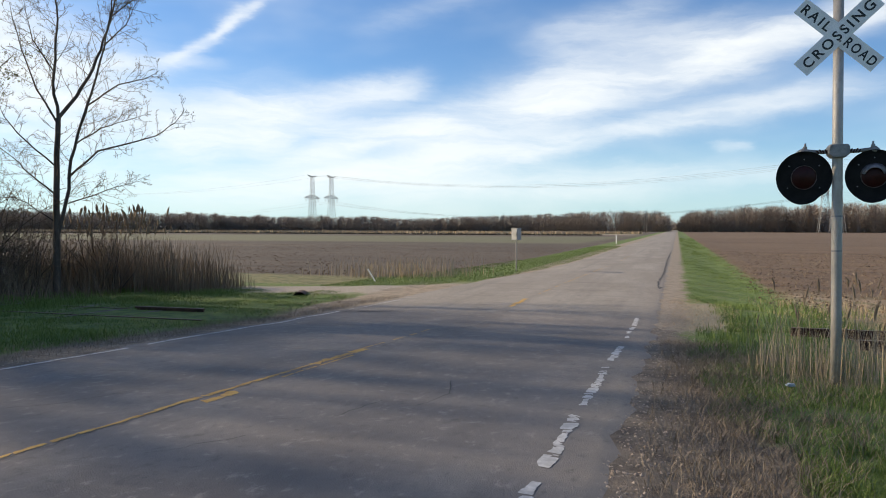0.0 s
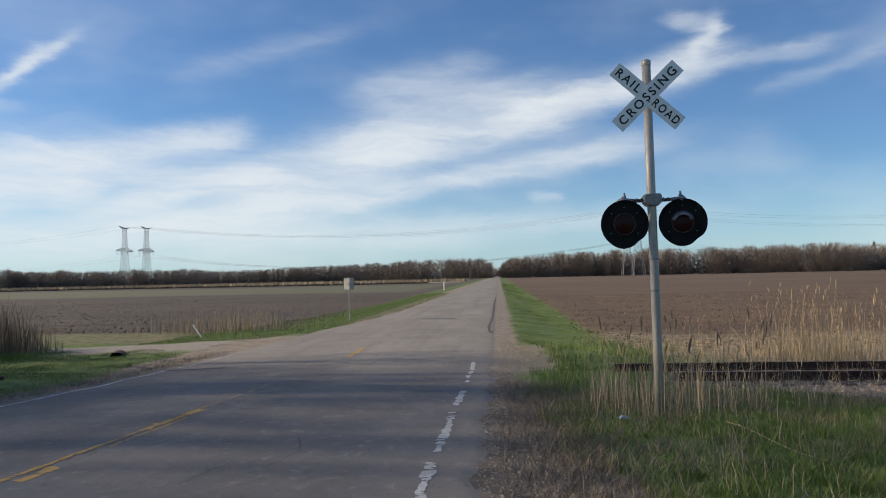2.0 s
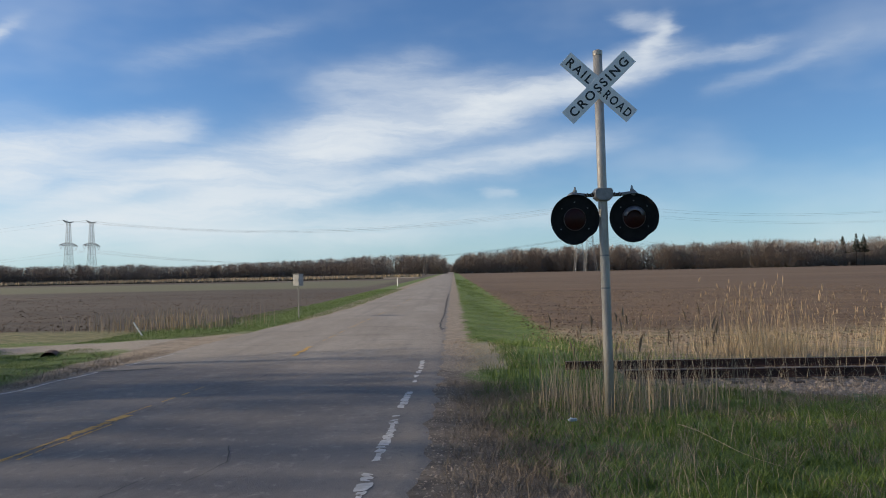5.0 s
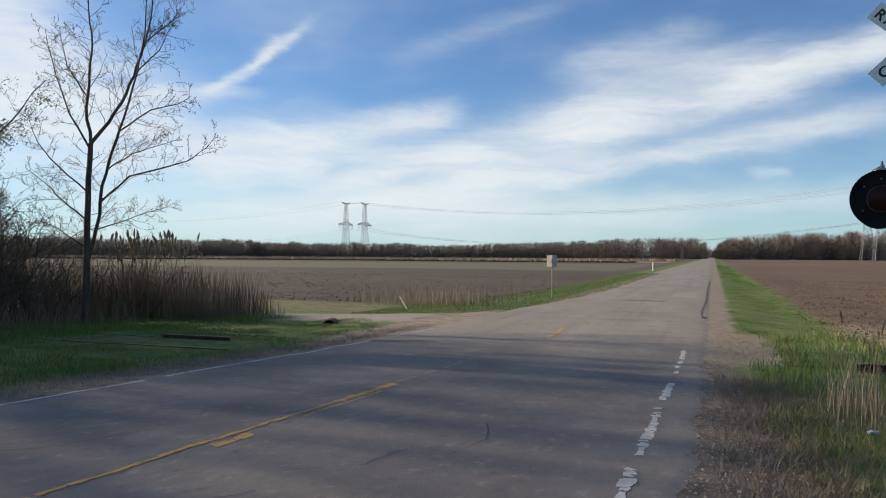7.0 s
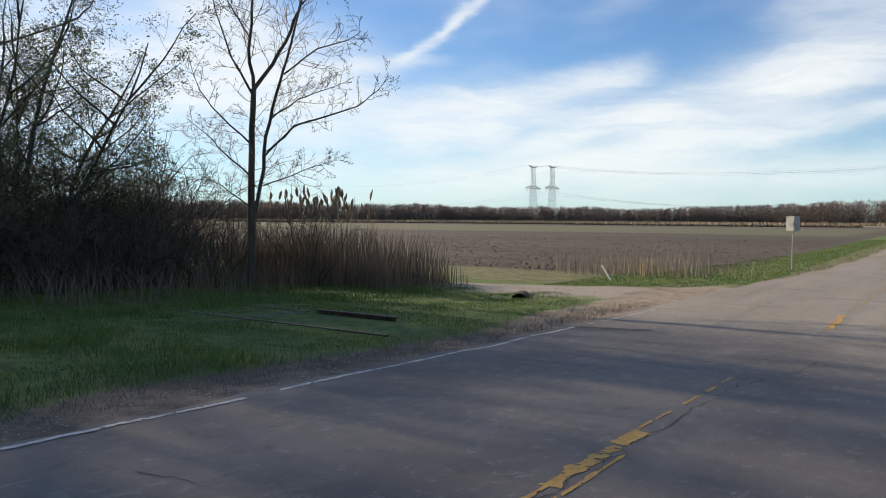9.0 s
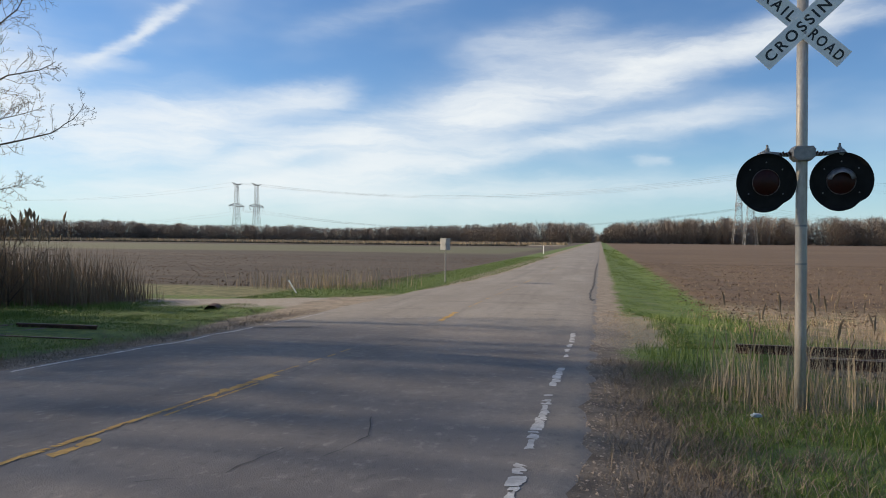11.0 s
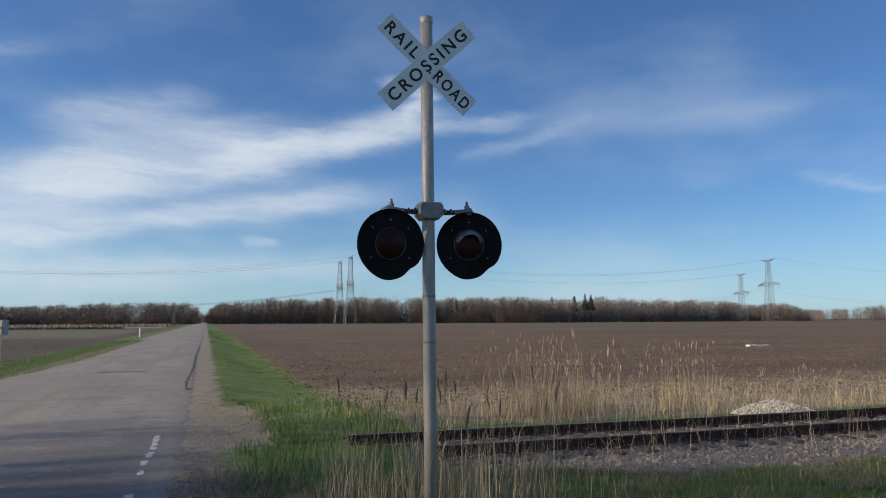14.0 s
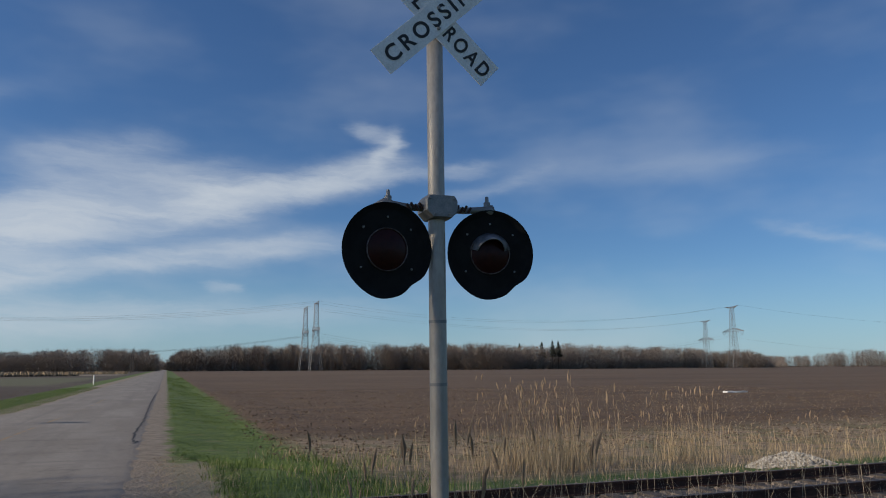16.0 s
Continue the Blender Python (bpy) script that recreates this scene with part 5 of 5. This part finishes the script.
# ---------------- trees ----------------
class Wood:
    """Collects tapered branch tubes."""

    def __init__(self, seed):
        self.v, self.f, self.r, self.tips, self.least = [], [], random.Random(seed), [], 0.0065

    def tube(self, pts, r0, r1, sides):
        side, rings = None, []
        n = len(pts)
        for i, p in enumerate(pts):
            d = (pts[min(i + 1, n - 1)] - pts[max(i - 1, 0)])
            d = d.normalized() if d.length > 1e-6 else Vector((0, 0, 1))
            side = d.orthogonal().normalized() if side is None else (side - d * side.dot(d)).normalized()
            up = d.cross(side)
            r = r0 + (r1 - r0) * i / (n - 1)
            base = len(self.v)
            for k in range(sides):
                a = k * math.tau / sides
                self.v.append(tuple(p + (side * math.cos(a) + up * math.sin(a)) * r))
            rings.append(base)
        for a, b in zip(rings, rings[1:]):
            for k in range(sides):
                q = (k + 1) % sides
                self.f.append((a + k, a + q, b + q, b + k))

    def path(self, p, d, length, steps, wander, lift):
        pts, d = [Vector(p)], Vector(d).normalized()
        for _ in range(steps):
            d = (d + Vector((self.r.gauss(0, wander), self.r.gauss(0, wander), self.r.gauss(0, wander) + lift))).normalized()
            pts.append(pts[-1] + d * length / steps)
        return pts

    def shoots(self, pts, r0, r1, length, count, depth, first=0.25, spread=0.8, lift=0.10):
        """Side branches along a limb, each with its own."""
        n = len(pts) - 1
        for c in range(count):
            f = first + (1 - first) * (c + self.r.random()) / count
            i = min(int(f * n), n - 1)
            p = pts[i].lerp(pts[i + 1], f * n - i)
            d0 = (pts[i + 1] - pts[i]).normalized()
            out = d0.orthogonal().normalized()
            out = Matrix.Rotation(self.r.uniform(0, math.tau), 3, d0) @ out
            d = d0 * (1 - spread * 0.5) + out * spread
            ln = length * self.r.uniform(0.55, 1.15) * (1.15 - 0.55 * f)
            r = max(self.least, (r0 + (r1 - r0) * f) * 0.55)
            sub = self.path(p, d, ln, 4 if depth > 0 else 3, 0.16, lift)
            self.tube(sub, r, max(self.least * 0.55, r * 0.35), 4 if r > 0.02 else 3)
            self.tips.append(sub[-1])
            if depth > 0:
                self.shoots(sub, r, r * 0.35, ln * 0.5, 4 if depth > 1 else 3, depth - 1, 0.2, spread, lift)


def make_tree(name, wood_trunk, wood_twigs, label, category, group="", buds=None, m=None):
    t = thing(name, label, category, group)
    raw("trunk", wood_trunk.v, wood_trunk.f, M_BARK, t, smooth=True)
    raw("crown", wood_twigs.v, wood_twigs.f, M_TWIG, t, "fine bare twigs", smooth=True)
    if buds is not None:
        raw("leaves", buds[0], buds[1], M_BUD, t, "tiny pale green opening leaves")
    if m is not None:
        t.matrix_basis = m
    return t


def bud_mesh(tips, per, size, seed, spread):
    r = np.random.RandomState(seed)
    p = np.repeat(np.array([tuple(t) for t in tips]), per, 0)
    p = p + r.normal(0, spread, p.shape)
    n = len(p)
    u, w = r.normal(0, 1, (n, 3)), r.normal(0, 1, (n, 3))
    u /= np.linalg.norm(u, axis=1)[:, None]
    w /= np.linalg.norm(w, axis=1)[:, None]
    s = r.uniform(0.5, 1.3, n)[:, None] * size
    v = np.stack([p - u * s, p + w * s * 0.45, p + u * s, p - w * s * 0.45], 1).reshape(-1, 3)
    return v, np.arange(n * 4).reshape(-1, 4)


def tall_bare_tree(x, y):
    """Two-stemmed bare tree; limbs drawn in the plane facing the road."""
    right, back = Vector((0.70, 0.714, 0)), Vector((-0.714, 0.70, 0))
    rnd_ = random.Random(77)
    k = 0.0209
    limbs = [  # across, up (in hundredths of the drawing), start and end radius
        ([(0, -10), (1, 104), (2, 200), (5, 287)], 0.135, 0.10, 0),
        ([(5, 287), (-2, 344), (2, 402), (6, 450), (0, 510), (-8, 580)], 0.075, 0.016, 1),
        ([(5, 287), (32, 325), (57, 373), (72, 421), (87, 470), (96, 520), (102, 580)], 0.085, 0.018, 1),
        ([(3, 100), (14, 150), (22, 219), (37, 277), (52, 325), (72, 402), (82, 460), (84, 540)], 0.085, 0.018, 1),
        ([(17, 190), (62, 237), (112, 253), (152, 267), (182, 291), (197, 315)], 0.05, 0.008, 2),
        ([(3, 280), (-25, 330), (-45, 390), (-60, 460)], 0.05, 0.008, 2),
        ([(-1, 165), (-35, 195), (-58, 220), (-82, 240)], 0.04, 0.008, 2),
        ([(0, 210), (-40, 248), (-70, 285), (-84, 325)], 0.04, 0.008, 2),
        ([(47, 310), (95, 350), (138, 365), (160, 382)], 0.04, 0.008, 2),
        ([(17, 150), (57, 165), (92, 180), (125, 190)], 0.03, 0.007, 2),
        ([(28, 245), (67, 275), (105, 290), (140, 305)], 0.035, 0.007, 2),
        ([(0, 360), (-30, 410), (-42, 475)], 0.035, 0.008, 2), ([(72, 410), (107, 450), (130, 500)], 0.035, 0.008, 2),
        ([(85, 460), (127, 500), (150, 540)], 0.03, 0.006, 2), ([(-1, 120), (-40, 150), (-75, 165)], 0.03, 0.006, 2)]
    trunk, twigs = Wood(1), Wood(2)
    for pts, r0, r1, kind in limbs:
        path, bend = [], rnd_.uniform(-0.35, 0.35)
        for i, (a, u) in enumerate(pts):
            path.append(right * (a * k) + back * (bend * i * (0 if kind == 0 else 0.45)) + Vector((0, 0, u * k)))
        fine = []
        for a, b in zip(path, path[1:]):
            for s in range(3):
                j = Vector((rnd_.gauss(0, 0.018), rnd_.gauss(0, 0.018), 0)) if s else Vector()
                fine.append(a.lerp(b, s / 3) + j)
        fine.append(path[-1])
        trunk.tube(fine, r0 * (0.9 if kind == 0 else 0.75), r1 * 0.8, 8 if r0 > 0.08 else 6)
        if kind == 1:
            twigs.shoots(fine, 0.032, 0.014, 1.5, 24, 2, 0.12, 0.8, 0.09)
        if kind == 2:
            twigs.shoots(fine, 0.024, 0.012, 1.15, 17, 2, 0.12, 0.85, 0.08)
        if kind == 0:
            twigs.shoots(fine, 0.03, 0.02, 1.6, 7, 2, 0.4, 1.0, 0.05)
    z0 = float(ground_z(np.array(x), np.array(y)))
    buds = bud_mesh(twigs.tips, 1, 0.022, 3, 0.02)
    return make_tree("tree", trunk, twigs, "tall bare tree with two dark slender stems and fine twigs", "tree", "trees beside the track", buds, pose(x, y, z0))


tall_bare_tree(-19.3, 18.8)


def leafing_tree(seed, stems, height, spread, many=12, least=0.0065):
    w, tw = Wood(seed), Wood(seed + 1)
    tw.least = least
    for s in range(stems):
        a = s * math.tau / stems + w.r.uniform(-0.4, 0.4)
        d = Vector((math.cos(a) * spread, math.sin(a) * spread, 1))
        pts = w.path((math.cos(a) * 0.15, math.sin(a) * 0.15, -0.1), d, height * w.r.uniform(0.8, 1.05), 10, 0.07, 0.03)
        w.tube(pts, 0.085 * w.r.uniform(0.7, 1.1), 0.014, 7)
        for f in range(9):
            i = 2 + int(f * 7 / 9)
            b = w.r.uniform(0, math.tau)
            dd = Vector((math.cos(b), math.sin(b), w.r.uniform(0.35, 0.9)))
            sub = w.path(pts[i], dd, height * w.r.uniform(0.22, 0.36), 6, 0.12, 0.05)
            w.tube(sub, 0.032, 0.009, 5)
            tw.shoots(sub, 0.02 * least / 0.0065, 0.008 * least / 0.0065, 1.25, many, 2, 0.12, 0.9, 0.05)
        tw.shoots(pts, 0.03, 0.012, 1.3, 10, 1, 0.35, 0.8, 0.06)
    return w, tw


wt, tw = leafing_tree(101, 4, 8.5, 0.30, 9, 0.005)
tree_a = make_tree("tree", wt, tw, "many-stemmed tree coming into pale spring leaf above brush", "tree", "trees beside the track", bud_mesh(tw.tips, 5, 0.040, 5, 0.09), pose(-22.4, 14.2, -0.05) @ Matrix.Scale(1.05, 4))
wt, tw = leafing_tree(131, 3, 9.5, 0.24, 9, 0.005)
tree_b = make_tree("tree", wt, tw, "many-stemmed tree coming into pale spring leaf above brush", "tree", "trees beside the track", bud_mesh(tw.tips, 4, 0.036, 6, 0.08), pose(-23.5, 10.2, 0.0))
# bare tree added out of view, only to cast shade on the road
wt, tw = leafing_tree(161, 3, 9.0, 0.2, 5, 0.0042)
shade_tree = make_tree("tree", wt, tw, "tall bare many-stemmed tree out of view, added for its road shade", "tree", "trees beside the track", None, pose(-43.0, 6.4, 0.0, 0, 0, 75) @ Matrix.Scale(2.1, 4))
for i, (src, tx, ty, sc, rz) in enumerate(((tree_b, -25.5, 6.6, 1.0, 140), (tree_a, -27.5, 14.5, 1.1, 120), (tree_b, -21.8, 11.2, 0.95, 85),
        # taller unseen trees farther from the road, added to cast shade bands on it
        (shade_tree, -42.0, 10.0, 1.95, 210), (shade_tree, -44.0, 12.7, 1.65, 260), (shade_tree, -54.0, 7.6, 2.3, 310))):
    copy_thing(src, pose(tx, ty, float(ground_z(np.array(tx), np.array(ty))), 0, 0, rz) @ Matrix.Scale(sc, 4))


def shrub(seed, stems, height):
    w, tw = Wood(seed), Wood(seed + 1)
    for s in range(stems):
        a, q = w.r.uniform(0, math.tau), w.r.uniform(0.15, 0.9)
        d = Vector((math.cos(a) * q, math.sin(a) * q, 1))
        pts = w.path((w.r.gauss(0, 0.35), w.r.gauss(0, 0.35), -0.1), d, height * w.r.uniform(0.55, 1.1), 6, 0.13, -0.02)
        w.tube(pts, 0.022, 0.006, 4)
        tw.shoots(pts, 0.012, 0.005, 0.9, 9, 1, 0.15, 0.9, 0.04)
    return w, tw


protos = []
for i in range(3):
    wt, tw = shrub(200 + 7 * i, 26, 3.4)
    protos.append(make_tree("shrub", wt, tw, "tangled leafless brown shrub under the trees", "shrub", "shrubs beside the track", bud_mesh(tw.tips, 1, 0.020, 7 + i, 0.05), pose((-21.0, -22.5, -19.6)[i], (16.4, 12.2, 21.2)[i], -0.1)))
rnd = random.Random(55)
for i in range(46):
    tx, ty = rnd.uniform(-30, -18.6), rnd.uniform(8.5, 21.5)
    if -tx < 18.6 + 0.3 * abs(ty - 16):
        tx -= 2
    copy_thing(protos[i % 3], pose(tx, ty, float(ground_z(np.array(tx), np.array(ty))) - 0.05, 0, 0, rnd.uniform(0, 360)) @ Matrix.Scale(rnd.uniform(0.75, 1.25), 4))

for tx, ty, sc in ((-23.2, 10.6, 1.75), (-24.6, 12.2, 1.6), (-23.6, 13.6, 1.7), (-25.4, 14.9, 1.5), (-24.0, 9.3, 1.8), (-26.0, 11.2, 1.7), (-22.9, 15.0, 1.35), (-22.6, 17.2, 1.45), (-23.6, 16.2, 1.65), (-24.8, 17.6, 1.65), (-22.4, 18.7, 1.2), (-25.6, 18.9, 1.4), (-21.6, 16.1, 1.35)):
    copy_thing(protos[int(-tx * 10) % 3], pose(tx, ty, float(ground_z(np.array(tx), np.array(ty))) - 0.05, 0, 0, tx * 97) @ Matrix.Scale(sc, 4))


# ---------------- distant woods ----------------
def far_woods(name, az0, az1, dist, top, n, seed, mat, label, gap=None, depth=55):
    """Bare trees far off: a stem and a cloud of thin branch slivers each."""
    r = np.random.RandomState(seed)
    vs = []
    azs = r.uniform(az0, az1, n)
    if gap:
        azs = azs[(azs < gap[0]) | (azs > gap[1])]
    deep = r.uniform(0, 1, len(azs)) ** 1.4 * depth
    d = np.interp(azs, *dist) + deep
    h = (np.tan(np.radians(np.interp(azs, *top))) * d + 2.2) * r.uniform(0.80, 1.06, len(azs))
    h = h * np.interp(azs, np.linspace(-80, 80, 190), r.uniform(0.96, 1.14, 190))
    under = r.uniform(0, 1, len(azs)) < 0.35
    h = np.where(under & (deep < 15), h * 0.45, h)
    X, Y = 0.5 + np.sin(np.radians(azs)) * d, np.cos(np.radians(azs)) * d
    m = 230
    t = r.uniform(0.0, 0.97, (len(azs), m)) ** 0.85
    a = r.uniform(0, math.tau, (len(azs), m))
    rad = (0.16 + 0.34 * np.sin(np.pi * np.clip(t, 0, 1) ** 0.7)) * h[:, None]
    q = r.uniform(0.1, 1.0, t.shape)
    s = np.stack([X[:, None] + np.cos(a) * rad * q * 0.85, Y[:, None] + np.sin(a) * rad * q * 0.85, t * h[:, None] * 0.86 - 0.3], -1)
    ln = h[:, None] * r.uniform(0.05, 0.14, t.shape)
    e = s + np.stack([np.cos(a) * ln * 0.75, np.sin(a) * ln * 0.75, ln * r.uniform(0.3, 1.0, t.shape)], -1)
    wdt = r.uniform(0.07, 0.34, t.shape) * (1.5 - 1.05 * t)
    off = np.stack([np.cos(a + 1.57) * wdt, np.sin(a + 1.57) * wdt, 0.3 * wdt], -1)
    tri = np.stack([s - off, s + off, e], 2).reshape(-1, 3)
    tw_ = 0.12 + 0.14 * r.uniform(0, 1, len(azs))
    stem = np.stack([np.stack([X - tw_, Y, 0 * X - 0.5], -1), np.stack([X + tw_, Y, 0 * X - 0.5], -1), np.stack([X, Y + 0.1, h * 0.98], -1)], 1).reshape(-1, 3)
    v = np.concatenate([tri, stem])
    f = np.arange(len(v)).reshape(-1, 3)
    return tagged(raw(name, v, f, mat), label, "woods", kind="stuff")


TOP = ([-75, -50, -37, -33, -24, -19, -11, -6.7, -4.3, -2.3, -1.2, -0.7, 0.3, 0.7, 1.6, 4.3, 15, 27, 33, 38, 43.2, 44.2, 44.8, 47, 50, 75],
       [1.3, 1.3, 1.2, 1.0, 1.0, 0.85, 1.15, 1.35, 1.4, 1.5, 1.4, 1.1, 1.0, 1.3, 1.55, 1.75, 1.85, 1.75, 1.65, 1.4, 1.05, 0.7, 0.7, 0.9, 1.05, 1.1])
DIST = ([-75, -12, -6, -0.4, 0.4, 25, 34, 40, 44, 45, 75], [620, 620, 590, 570, 580, 600, 700, 830, 830, 1100, 1100])
far_woods("woods", -72, 45, DIST, TOP, 3600, 70, M_WOOD, "long belt of leafless grey-brown woods on the horizon", (-0.55, 0.28))
far_woods("woods", 44.4, 72, DIST, TOP, 520, 71, M_WOOD, "farther low woods on the horizon")
far_woods("woods", -0.7, 0.5, ([-1, 1], [1050, 1050]), ([-1, 1], [0.55, 0.55]), 40, 72, M_WOOD, "woods where the road runs out of sight")


def pine(az_, d, h):
    px, py = spot(az_, d)
    r = random.Random(int(az_ * 100))
    t = thing("evergreen_tree", "dark evergreen rising above bare woods", "tree", "evergreens in the far woods")
    t.matrix_basis = pose(px, py, -0.3)
    bm = bmesh.new()
    tube(bm, [(0, 0, 0), (0, 0, h)], [0.25, 0.05], 6)
    part("trunk", bm, M_BARK, t)
    vs, fs = [], []
    for i in range(260):
        f = r.uniform(0.45, 1.0)
        a, ln = r.uniform(0, math.tau), (1.06 - f) * 8.5 * r.uniform(0.5, 1.1)
        p = Vector((0, 0, f * h))
        e = p + Vector((math.cos(a) * ln, math.sin(a) * ln, -0.25 * ln))
        o = Vector((-math.sin(a), math.cos(a), 0)) * 0.5
        n = len(vs)
        vs += [tuple(p), tuple(p.lerp(e, 0.6) + o), tuple(e), tuple(p.lerp(e, 0.6) - o + Vector((0, 0, 0.3)))]
        fs.append((n, n + 1, n + 2, n + 3))
    raw("crown", vs, fs, M_PINE, t)


for az_, d_, h_ in ((27.9, 640, 23), (28.7, 640, 24.5), (29.15, 645, 24), (26.2, 640, 22)):
    pine(az_, d_, h_)
